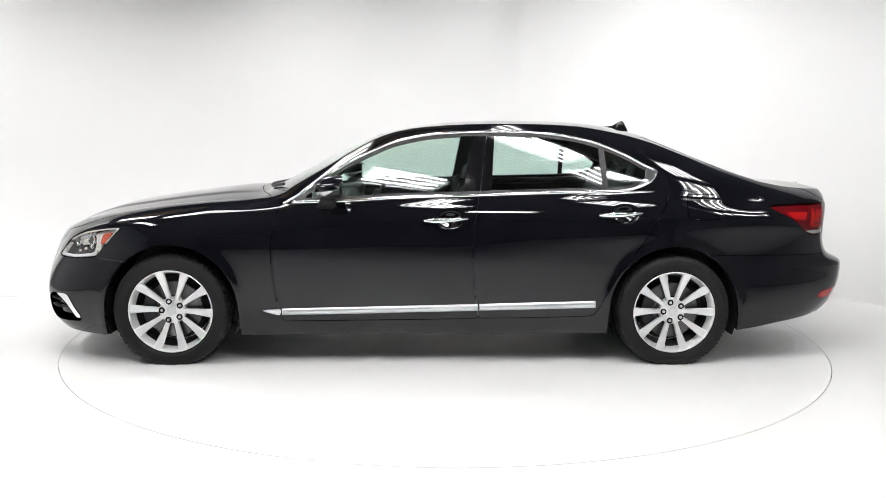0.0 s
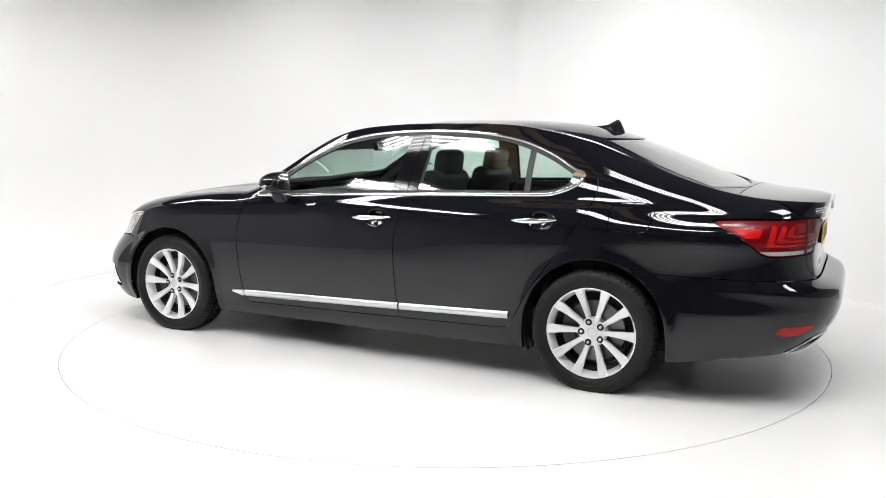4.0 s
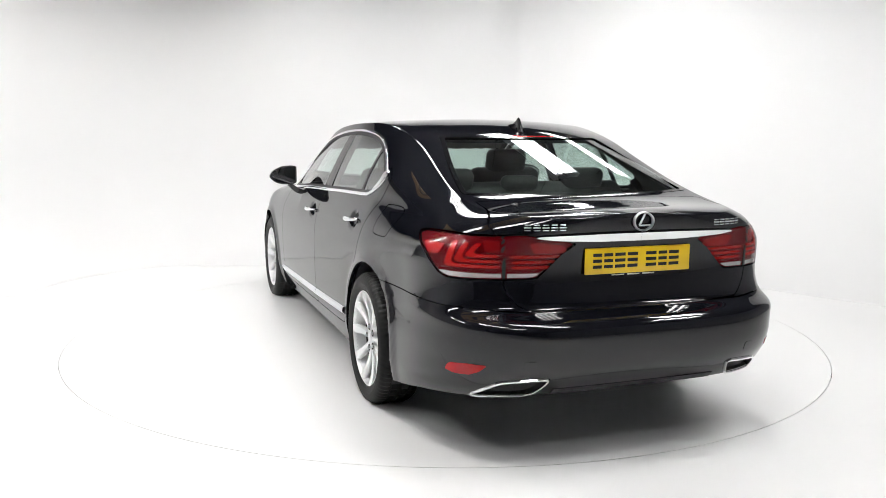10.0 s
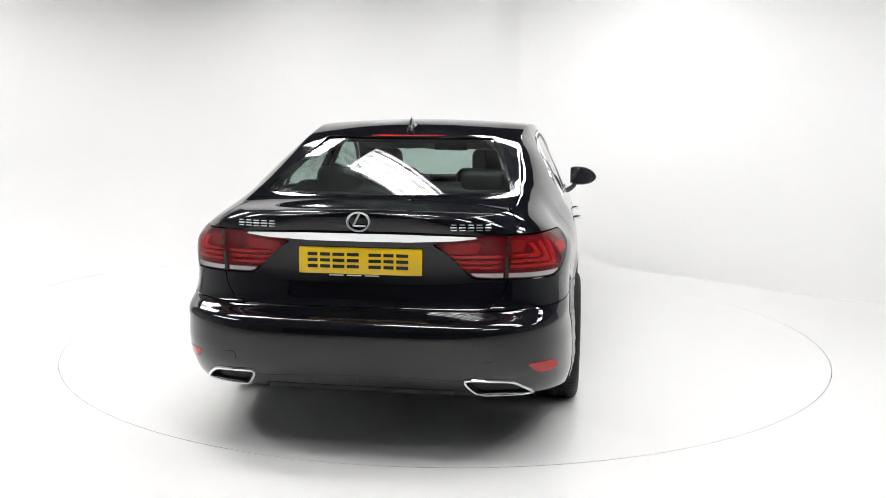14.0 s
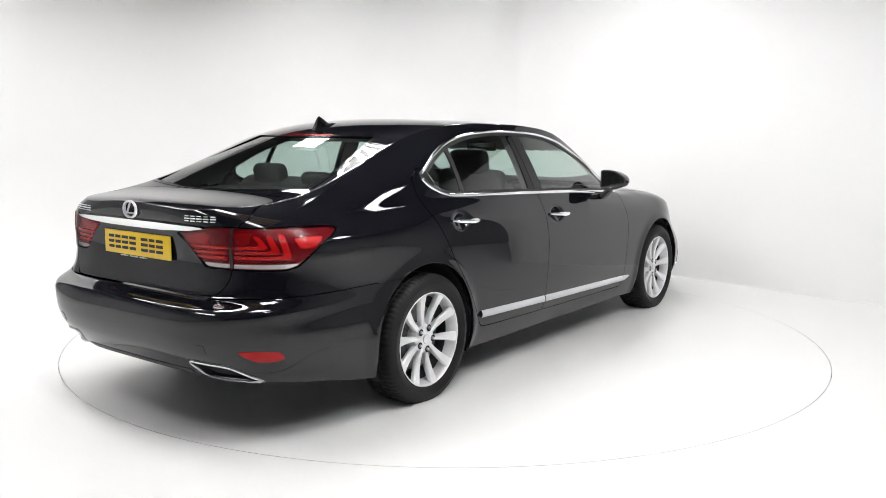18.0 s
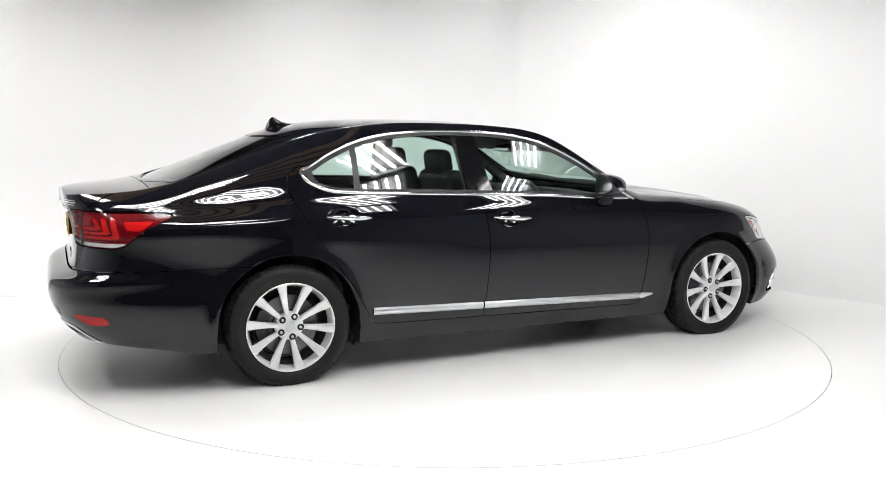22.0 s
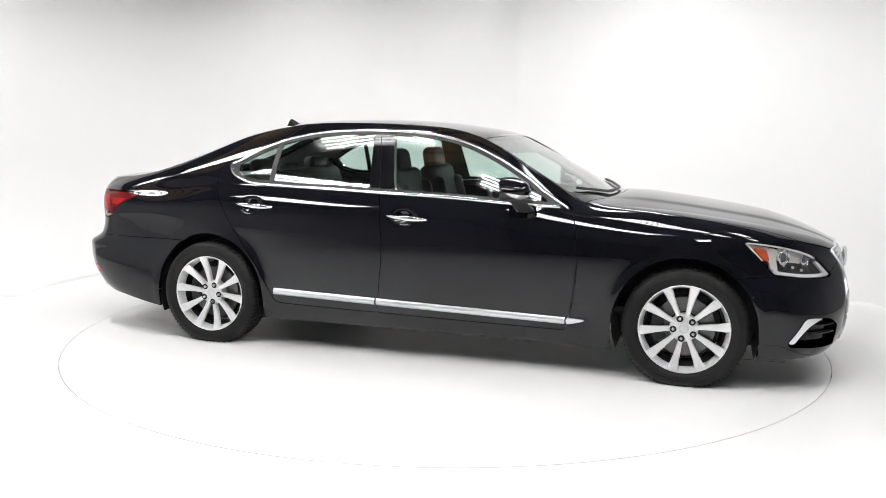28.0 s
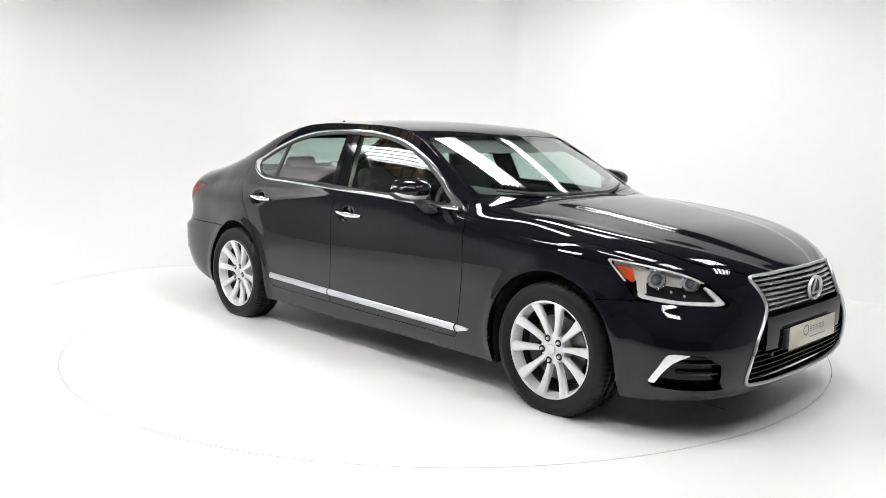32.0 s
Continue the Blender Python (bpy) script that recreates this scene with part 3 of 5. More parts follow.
f_lid = lambda P: np.where(P[:, 0] < -2.0, np.minimum(polyfield(yz(P), O_LID), -2.155 - P[:, 0]), -1)
f_hood = lambda P: np.where((P[:, 0] > 0.85) & (P[:, 2] > 0.7), polyfield(xy(P), O_HOOD), -1)
f_flap = lambda P: np.where(P[:, 1] > 0.6, polyfield(xz(P), O_FLAP), -1)
f_screen = lambda P: np.where(P[:, 2] > 1.0, np.minimum.reduce([f_ys(P[:, 0]) - 0.004 - P[:, 1], 1.0 - 0.16 * (P[:, 1] / 0.7) ** 2.2 - P[:, 0],
                                                               P[:, 0] - 0.285 + 0.03 * (P[:, 1] / 0.6) ** 2]), -1)
back_half = pchip([(-1.40, .475), (-1.55, .512), (-1.8, .566), (-2.0, .600), (-2.16, .618)])
f_back = lambda P: np.where(P[:, 2] > 1.08, np.minimum.reduce([back_half(P[:, 0]) - P[:, 1], P[:, 0] + 2.157 - 0.14 * (P[:, 1] / 0.66) ** 2,
                                                             -1.475 + 0.17 * (P[:, 1] / 0.56) ** 2 - P[:, 0]]), -1)


def f_arch(P):
    f = np.full(len(P), -1.0)
    for hx in (HUB_X, -HUB_X):
        dx = P[:, 0] - hx + (0.006 if hx > 0 else 0.0)
        r = R_ARCH - np.hypot(dx, P[:, 2] - HUB_Z - 0.012)
        low = np.minimum(R_ARCH + 0.004 - np.abs(dx), HUB_Z - P[:, 2])
        f = np.maximum(f, np.maximum(r, low))
    return np.where(P[:, 1] > 0.3, f, -1)


O_EXH = smooth_outline([(.432, .404), (.47, .405), (.60, .397), (.652, .383), (.722, .319), (.705, .309), (.53, .315), (.487, .324)], (), 3)
f_exh = lambda P: np.where(P[:, 0] < -2.25, polyfield(yz(P), O_EXH), -1)


def f_rbump(P):
    a = np.degrees(np.arctan2(P[:, 1], -(P[:, 0] + 1.8)))
    line = 0.675 + 0.010 * np.clip((a - 36) / 10, 0, 1)
    return np.where(P[:, 0] < -1.6, line - P[:, 2], -1)


def f_fbump(P):
    line = np.where(P[:, 0] < 2.235, 0.640 + 0.012 * np.clip((P[:, 0] - 1.75) / 0.15, 0, 1), 0.652 + 0.9 * np.clip(P[:, 0] - 2.235, 0, 0.2))
    return np.where(P[:, 0] > 1.7, line - P[:, 2], -1)


car = thing("car", "glossy dark navy executive saloon car parked on the turntable", "car")
body_cuts = [grow(f_arch, 0), grow(f_dlo, -0.001), f_doorf, f_doorr, f_head, f_grille, f_fog, f_tail, f_lid, f_hood, f_flap, f_screen, f_back, f_rbump, f_fbump]
V, Nn, F = BV, BN, [tuple(q) for q in BFA.tolist()]
for fld in body_cuts:
    V, Nn, F = clip(V, Nn, F, -fld(V) - GAP)
v, n, f = closed_panel(V, Nn, F, 0, 0.02, both=True)
mesh_ob("body_shell", v, f, M_PAINT, car, "dark navy painted roof, pillars, wings and sills", normals=n)

doors_f = pair("front_door", M_PAINT, car, [grow(f_doorf, -GAP), neg(grow(f_dlo, 0.001)), neg(grow(f_arch, GAP))], 0, 0.02)
doors_r = pair("rear_door", M_PAINT, car, [grow(f_doorr, -GAP), neg(grow(f_doorf, GAP)), neg(grow(f_dlo, 0.001)), neg(grow(f_arch, 0.0))], 0, 0.02)
panel("bonnet", M_PAINT, car, [grow(f_hood, -GAP), neg(grow(f_screen, 0.004)), neg(grow(f_grille, GAP)), neg(grow(f_head, GAP))], 0, 0.02, both=True, label="dark navy bonnet with soft creases")
lid = panel("boot_lid", M_PAINT, car, [grow(f_lid, -GAP), neg(grow(f_tail, GAP)), neg(grow(f_rbump, GAP))], 0, 0.02, both=True)
rb = panel("rear_bumper", M_PAINT, car, [grow(f_rbump, -GAP), neg(grow(f_arch, 0)), neg(f_exh)], 0, 0.03, both=True)
fb = panel("front_bumper", M_PAINT, car, [grow(f_fbump, -GAP), neg(grow(f_arch, 0)), neg(grow(f_grille, GAP)), neg(grow(f_fog, GAP)), neg(grow(f_head, GAP)), neg(grow(f_hood, GAP))], 0, 0.03, both=True)
panel("fuel_flap", M_PAINT, car, [grow(f_flap, -GAP)], 0, 0.012)
panel("wing_panel", M_PAINT, car, [grow(f_flap, 0.004)], 0.0005, 0, mirror=True)

# glazing
screen = glass_panel("windscreen", car, [grow(f_screen, -0.006)], -0.003, 2, "green tinted windscreen")[0]
panel("screen_surround", M_GLOSSBLACK, screen, [grow(f_screen, -0.0), neg(grow(f_screen, -0.030))], 0.0015, 0.03, both=True)
back = glass_panel("rear_window", car, [grow(f_back, -0.006)], -0.003, 2, "green tinted rear window", bend=-0.05)[0]
panel("rear_surround", M_GLOSSBLACK, back, [grow(f_back, 0.0), neg(grow(f_back, -0.022))], 0.0015, 0.03, both=True)
pl = lambda P: P[:, 0] + 0.222 + 0.17 * (P[:, 2] - 1.03)      # front edge of the door pillar
pr = lambda P: -(P[:, 0] + 0.388 + 0.08 * (P[:, 2] - 1.03))   # rear edge of the door pillar
bar_f = lambda P: P[:, 0] + 1.052 - 0.03 * (P[:, 2] - 1.06)
bar_r = lambda P: -(P[:, 0] + 1.085 - 0.03 * (P[:, 2] - 1.06))
nose = lambda P: 0.665 - P[:, 0]
inner = grow(f_dlo, -0.026)
glass_panel("side_glass", doors_f, [inner, pl, nose], -0.006, 1)
glass_panel("side_glass", doors_r, [inner, pr, bar_f], -0.006, 1)
glass_panel("quarter_glass", doors_r, [inner, bar_r], -0.006, 1)
pair("pillar_cover", M_GLOSSBLACK, doors_f, [inner, neg(pl), lambda P: P[:, 0] + 0.318 + 0.14 * (P[:, 2] - 1.03)], -0.003, 0.01, "gloss black door pillar cover")
pair("pillar_cover", M_GLOSSBLACK, doors_r, [inner, neg(pr), lambda P: -(P[:, 0] + 0.323 + 0.14 * (P[:, 2] - 1.03))], -0.003, 0.01, "gloss black door pillar cover")
pair("division_bar", M_BLACK, doors_r, [inner, neg(bar_f), neg(bar_r)], -0.003, 0.01)
pair("mirror_corner", M_GLOSSBLACK, doors_f, [grow(f_dlo, -0.02), neg(nose)], -0.003, 0.01)
pair("window_seal", M_BLACK, doors_f, [grow(f_dlo, -0.013), neg(grow(f_dlo, -0.032)), lambda P: P[:, 0] + 0.322], -0.002, 0.01)
pair("window_seal", M_BLACK, doors_r, [grow(f_dlo, -0.013), neg(grow(f_dlo, -0.032)), lambda P: -(P[:, 0] + 0.322)], -0.002, 0.01)
def side_point(x, z):
    """The place and the normal of the left flank at an x between the wheels' outer ends."""
    i = int(np.argmin(np.abs(GRID[:, 40, 0] - x)))
    zs = GRID[i, :(LEVELS + 6) * 3, 2]
    j = int(np.argmax(zs >= z))
    t = (z - zs[j - 1]) / max(zs[j] - zs[j - 1], 1e-6)
    p = GRID[i, j - 1] + (GRID[i, j] - GRID[i, j - 1]) * t
    nn = nrm[i, j - 1] + (nrm[i, j] - nrm[i, j - 1]) * t
    return Vector((x, p[1], z)), Vector(nn).normalized()


def moulding(outline, a, b, width, height, side, closed=False):
    """A rounded bright moulding laid along part of an outline on the flank."""
    bm = bmesh.new()
    pts = [side_point(*outline[k % len(outline)]) for k in range(a, b)]
    rings = []
    for i, (p, nn) in enumerate(pts):
        t = (pts[min(i + 1, len(pts) - 1)][0] - pts[max(i - 1, 0)][0]).normalized()
        s = t.cross(nn).normalized()
        ring = []
        for q in np.linspace(0, math.pi, 7):
            v = p + s * (-math.cos(q) * width / 2) + nn * (math.sin(q) * height)
            ring.append(bm.verts.new((v.x, side * v.y, v.z)))
        rings.append(ring)
    for u, w in zip(rings, rings[1:]):
        for k in range(6):
            bm.faces.new((u[k], u[k + 1], w[k + 1], w[k]))
    return bm


# inset the outline so that the moulding covers the edge of the opening
ctr = np.array([-0.25, 1.2])
O_MLD = []
for k in range(len(O_DLO)):
    p, q = np.array(O_DLO[k - 1]), np.array(O_DLO[(k + 1) % len(O_DLO)])
    t = (q - p) / max(np.linalg.norm(q - p), 1e-9)
    nn2 = np.array([t[1], -t[0]])
    c0 = np.array(O_DLO[k])
    if np.dot(ctr - c0, nn2) < 0:
        nn2 = -nn2
    O_MLD.append(tuple(c0 + nn2 * 0.0085))
for side, k in ((1, 0), (-1, 1)):
    part("chrome_surround", moulding(O_MLD, 1, 9 * 5 + 1, 0.0165, 0.008, side), M_CHROME, doors_f[k], "polished chrome window surround")
    part("chrome_surround", moulding(O_MLD, 9 * 5, 16 * 5 - 1, 0.0165, 0.008, side), M_CHROME, doors_r[k], "polished chrome window surround")
    part("chrome_sill", moulding(O_MLD, 16 * 5 + 2, 22 * 5 + 1, 0.021, 0.009, side), M_CHROME, doors_r[k], "polished chrome window sill")
    part("chrome_sill", moulding(O_MLD, 22 * 5, 25 * 5, 0.021, 0.009, side), M_CHROME, doors_f[k], "polished chrome window sill")
f_tip = lambda P: np.where(P[:, 1] > 0.5, polyfield(xz(P), [(-1.402, 1.181), (-1.345, 1.204), (-1.318, 1.186), (-1.318, 1.150), (-1.290, 1.118), (-1.250, 1.090), (-1.250, 1.070), (-1.35, 1.116)]), -1)
pair("chrome_corner", M_CHROME, doors_r, [f_tip], 0.005, 0.012, "polished chrome window corner")

# bright strips low on the doors
def sill_line(x0, x1, n=24):
    return [(x0 + (x1 - x0) * k / n, 0.367 - 0.026 * (x0 + (x1 - x0) * k / n)) for k in range(n + 1)]


for side, k in ((1, 0), (-1, 1)):
    part("sill_strip", moulding(sill_line(-0.312, 0.836), 0, 25, 0.042, 0.013, side), M_SATIN, doors_f[k], "bright aluminium door strip")
    part("sill_strip", moulding(sill_line(-1.012, -0.322), 0, 25, 0.042, 0.013, side), M_SATIN, doors_r[k], "bright aluminium door strip")
wedge = lambda P: np.where(P[:, 1] > 0.6, polyfield(xz(P), [(.842, .366), (.842, .325), (.95, .352), (.945, .358)]), -1)
pair("sill_strip", M_SATIN, car, [wedge], 0.010, 0.016, "bright aluminium strip tip")

# ---------------------------------------------------------------- lamps, grille and trim cut from the surface
heads = pair("headlamp", M_CLEAR, car, [grow(f_head, -0.004)], -0.001, 0, "clear headlamp with projector lenses and amber corner")
pair("lamp_bowl", M_BOWL, heads, [grow(f_head, -0.001)], -0.050, -0.049)
amber = lambda P: np.where(P[:, 1] > 0.3, polyfield(xz(P), [(1.818, .808), (1.890, .793), (1.911, .732), (1.884, .733), (1.855, .765)]), -1)
pair("reflector_wall", M_REFLECTOR, heads, [grow(f_head, -0.010), lambda P: P[:, 2] - 0.738 + 0.12 * (P[:, 0] - 1.95), lambda P: 2.12 - P[:, 0]], -0.044, 0.004, "pale satin reflector behind the lenses")
pair("turn_reflector", M_AMBER, heads, [amber], -0.010, 0.01, "amber corner reflector")
brow = lambda P: np.where(P[:, 1] > 0.3, polyfield(xz(P), [(1.785, .828), (1.872, .818), (1.950, .801), (1.962, .782), (1.950, .755), (1.956, .715), (1.962, .690), (1.925, .678), (1.914, .735), (1.893, .795), (1.820, .810)]), -1)
pair("lamp_reflector", M_REFLECTOR, heads, [brow], -0.026, 0.015, "pale satin reflector panel")
low = lambda P: np.where(P[:, 1] > 0.3, polyfield(xz(P), [(1.905, .712), (1.928, .667), (2.09, .646), (2.222, .640), (2.232, .648), (2.160, .724), (2.150, .718), (2.206, .656), (2.09, .660), (1.944, .681), (1.922, .715)]), -1)
for dx in (0.0, 0.052, 0.104):
    fin_f = lambda P, d=dx: np.where(P[:, 1] > 0.3, polyfield(xz(P), [(1.985 + d, .690 - d * 0.15), (1.997 + d, .689 - d * 0.15), (2.012 + d, .722 - d * 0.25), (2.000 + d, .724 - d * 0.25)]), -1)
    pair("lamp_fin", M_REFLECTOR, heads, [fin_f], -0.034, 0.012)
mid_f = lambda P: np.where(P[:, 1] > 0.3, polyfield(xz(P), [(2.03, .790), (2.085, .778), (2.095, .748), (2.055, .735), (2.035, .760)]), -1)
pair("lamp_reflector", M_REFLECTOR, heads, [mid_f], -0.036, 0.012, "pale satin reflector panel")
shelf_f = lambda P: np.where(P[:, 1] > 0.3, polyfield(xz(P), [(1.950, .806), (2.06, .780), (2.125, .748), (2.130, .728), (2.075, .752), (2.02, .770), (1.965, .776)]), -1)
pair("reflector_shelf", M_SATIN, heads, [shelf_f], -0.020, 0.02, "bright reflector shelf over the lenses")
pair("top_trim", M_REFLECTOR, heads, [grow(f_head, -0.001), neg(grow(f_head, -0.008)), lambda P: P[:, 2] - 0.735], -0.003, 0.008)
pair("light_strip", M_STRIP, heads, [low], -0.008, 0.014, "bright daytime light strip")
def projector(parent, side, x, y, z, r):
    """A projector lens in a deep chrome bowl."""
    m = Matrix.Translation((x, side * y, z)) @ Matrix.Rotation(radians(-90 + side * 38), 4, "Z")
    for name, prof, material, label in (
            ("bezel", [(r * 1.0, -0.02), (r * 1.02, -0.002), (r * 1.22, 0.004), (r * 1.30, 0.010), (r * 1.22, 0.014), (r * 1.06, 0.008), (r * 0.98, -0.004)], M_CHROME, "chrome lens bezel"),
            ("inner_ring", [(r * 0.98, -0.004), (r * 0.86, 0.002), (r * 0.80, 0.007), (r * 0.74, 0.004)], M_SATIN, ""),
            ("projector_lens", [(0.0, 0.020), (r * 0.35, 0.0175), (r * 0.6, 0.011), (r * 0.76, 0.002), (r * 0.78, -0.02)], M_LENS, "dark glass projector lens")):
        bm = lathe(prof, 28)
        bmesh.ops.transform(bm, matrix=m, verts=bm.verts[:])
        part(name, bm, material, parent, label)


for side, h in ((1, heads[0]), (-1, heads[1])):
    projector(h, side, 1.972, 0.752, 0.745, 0.036)
    projector(h, side, 2.086, 0.656, 0.733, 0.034)

# tail lamps
tails = pair("tail_lamp", M_TAILLENS, car, [grow(f_tail, -0.003)], 0.001, 0.006, "dark red wraparound tail lamp with clear lower strip")
pair("lens_backing", M_REDDARK, tails, [grow(f_tail, -0.003)], -0.010, 0.02, "dark red lamp lens")
pair("reverse_lens", M_WHITELENS, tails, [grow(f_tail, -0.007), lambda P: 0.827 - P[:, 2], lambda P: np.degrees(np.arctan2(P[:, 1], -(P[:, 0] + 1.8))) * 0.0135 - 41.6 * 0.0135], -0.005, 0.008, "clear white lower lens")
pair("reverse_lens", M_WHITELENS, tails, [grow(f_tail, -0.007), lambda P: 0.827 - P[:, 2], lambda P: 40.2 * 0.0135 - np.degrees(np.arctan2(P[:, 1], -(P[:, 0] + 1.8))) * 0.0135], -0.005, 0.008, "clear white lower lens")


def wrap_poly(pts):
    poly = [(a * 0.0135, b) for a, b in pts]
    return lambda P: np.where(P[:, 0] < -1.95, polyfield(wrap_rear(P), poly), -1)


# light guides: hooked bars on the wing lamp and level bars on the lid lamp
for k in range(3):
    z0, at, af = 0.849 + k * 0.022, 54.4 - k * 3.3, 56.6 - k * 3.1
    zt = 0.960 - 0.004 * k
    pair("light_guide", M_REDGLOW, tails, [wrap_poly([(42, z0), (af - 0.6, z0), (af + 0.3, z0 + 0.010), (at + 0.4, zt), (at - 1.2, zt), (af - 1.9, z0 + 0.022), (af - 2.8, z0 + 0.013), (42, z0 + 0.012)])], -0.004, 0.006, "bright red light guide")
    pair("light_guide", M_REDGLOW, tails, [wrap_poly([(25.8 - k * 0.9, z0 - 0.003), (39.6, z0 - 0.003), (39.6, z0 + 0.008), (25.4 - k * 0.9, z0 + 0.008)])], -0.004, 0.006, "bright red light guide")
pair("red_panel", M_RED, tails, [wrap_poly([(24.5, .908), (33.5, .908), (34.8, .952), (32, .954), (25, .938)])], -0.006, 0.004, "red upper lens panel")
pair("red_panel", M_REDMID, tails, [wrap_poly([(42, .915), (45.5, .915), (46.5, .968), (42, .962)])], -0.006, 0.004, "dark red lens panel")
pair("red_panel", M_REDGLOW, tails, [wrap_poly([(59.2, .893), (63.2, .893), (66.8, .944), (57.6, .940)])], -0.006, 0.004, "red side lens panel")
pair("lamp_joint", M_BLACK, tails, [wrap_poly([(40.45, .79), (41.35, .79), (41.75, .99), (40.85, .99)]), grow(f_tail, -0.004)], 0.0028, 0.004)

# chrome bar over the number plate
f_bar = lambda P: np.where(P[:, 0] < -2.3, polyfield(yz(P), [(-.2, .990), (.2, .990), (.40, .986), (.515, .981), (.40, .967), (.2, .957), (-.2, .955)]), -1)
panel("chrome_bar", M_CHROME, lid, [f_bar], 0.014, 0.02, both=True, label="polished chrome bar above the plate")
# reflectors in the bumper
pair("bumper_reflector", M_RED, rb, [wrap_poly([(42.6, .468), (48, .467), (53.2, .457), (54.2, .424), (51.5, .414), (47.5, .418), (44.8, .438)])], 0.002, 0.008, "red bumper reflector")
pair("tow_cover", M_PAINT, rb, [lambda P: np.where(P[:, 0] < -2.4, polyfield(yz(P), [(.515, .49), (.565, .487), (.565, .443), (.515, .446)]), -1)], 0.0016, 0.002)
# dark lower edge of the bumper
panel("lower_valance", M_BLACK, rb, [lambda P: np.where(P[:, 0] < -2.35, np.minimum(0.345 - P[:, 2], 0.40 - P[:, 1]), -1)], 0.002, 0.03, both=True)


def end_fit(sel, powers):
    """A plain surface x over (y, z) through part of the body's end."""
    v = BV[sel]
    k = np.linalg.lstsq(np.stack([v[:, 1] ** (2 * a) * v[:, 2] ** b for a, b in powers], axis=1), v[:, 0], rcond=None)[0]
    return lambda y, z: float(sum(c * y ** (2 * a) * z**b for c, (a, b) in zip(k, powers)))


def edge_loop(field, n, off=0.002, rounds=2):
    """The edge of an opening in the half body: points and normals, evenly spaced; open where it meets the centre line."""
    V, Nn, F = piece(field)
    count = {}
    for q in F:
        for a, b in zip(q, q[1:] + q[:1]):
            count[(a, b)] = 1
    step = {a: b for a, b in count if (b, a) not in count and not (abs(V[a][1]) < 1e-4 and abs(V[b][1]) < 1e-4)}
    ends = set(step) - set(step.values())
    chain = [ends.pop() if ends else min(step)]
    while chain[-1] in step and len(chain) <= len(step):
        chain.append(step[chain[-1]])
    p, m = V[chain] + Nn[chain] * off, Nn[chain]
    s = np.concatenate([[0], np.cumsum(np.linalg.norm(np.diff(p, axis=0), axis=1))])
    at = np.linspace(0, s[-1], n)
    q, w = (np.stack([np.interp(at, s, a[:, k]) for k in range(3)], axis=1) for a in (p, m))
    for _ in range(rounds):
        q[1:-1] = (q[:-2] + 2 * q[1:-1] + q[2:]) / 4
    return q, w / np.linalg.norm(w, axis=1, keepdims=True)


exh, exh_n = (a[:-1] for a in edge_loop(f_exh, 49))
exh_c = exh.mean(axis=0)
exh_ax = exh_n.mean(axis=0)
exh_ax = exh_ax / np.linalg.norm(exh_ax)
tang = np.roll(exh, -2, axis=0) - np.roll(exh, 2, axis=0)
exh_in = np.cross(tang, exh_ax)
exh_in = exh_in / np.linalg.norm(exh_in, axis=1, keepdims=True)
exh_in = exh_in * np.sign(np.sum(exh_in * (exh_c - exh), axis=1).sum())
for side in (1, -1):
    bm = bmesh.new()
    loops = []
    for inset, out in ((-0.004, -0.006), (-0.002, 0.004), (0.002, 0.007), (0.008, 0.006), (0.011, -0.004)):
        loops.append([bm.verts.new((v[0], side * v[1], v[2])) for v in exh + exh_in * inset + exh_ax * out])
    for a, b in zip(loops, loops[1:]):
        for k in range(len(a)):
            bm.faces.new((a[k], a[(k + 1) % len(a)], b[(k + 1) % len(a)], b[k]))
    fin = part("exhaust_finisher", bm, M_CHROME, car, "chrome trapezoid exhaust finisher")
    bm = bmesh.new()
    rim = [bm.verts.new((v[0], side * v[1], v[2])) for v in exh + exh_in * 0.0105 + exh_ax * 0.002]
    mid = [bm.verts.new((v[0], side * v[1], v[2])) for v in exh_c + (exh - exh_c) * 0.84 - exh_ax * 0.020]
    end = exh_c - exh_ax * 0.035
    tip = bm.verts.new((end[0], side * end[1], end[2]))
    for k in range(len(rim)):
        j = (k + 1) % len(rim)
        bm.faces.new((rim[k], rim[j], mid[j], mid[k]))
        bm.faces.new((mid[k], mid[j], tip))
    part("inner_duct", bm, M_INK, fin, "black exhaust duct")

# front grille
def nose_loop(n=84):
    """The edge of the grille's opening, from the top centre round and back."""
    q = edge_loop(f_grille, n)[0]
    q[0, 1] = q[-1, 1] = 0
    return [tuple(v) for v in q] + [(v[0], -v[1], v[2]) for v in q[-2:0:-1]]


surf_x = end_fit((BV[:, 0] > 2.05) & (BV[:, 1] < 0.60) & (BV[:, 2] > 0.24) & (BV[:, 2] < 0.748), [(a, b) for a in range(4) for b in range(6)])
fog_x = end_fit((BV[:, 0] > 1.95) & (BV[:, 1] < 0.87) & (BV[:, 1] > 0.55) & (BV[:, 2] > 0.26) & (BV[:, 2] < 0.45), [(a, b) for a in range(5) for b in range(3)])
grille = part("grille_frame", tube(nose_loop(), 0.0085, 8, closed=True), M_SATIN, car, "chrome spindle grille frame")
panel("grille_backing", M_INK, grille, [grow(f_grille, -0.010)], -0.075, 0, both=True)


def g_half(z):
    """Half width of the grille at a height."""
    return float(pchip([(.24, .48), (.288, .522), (.345, .525), (.40, .514), (.48, .488), (.562, .428), (.612, .392), (.637, .387), (.668, .391), (.705, .404), (.73, .419), (.752, .432)])(z))


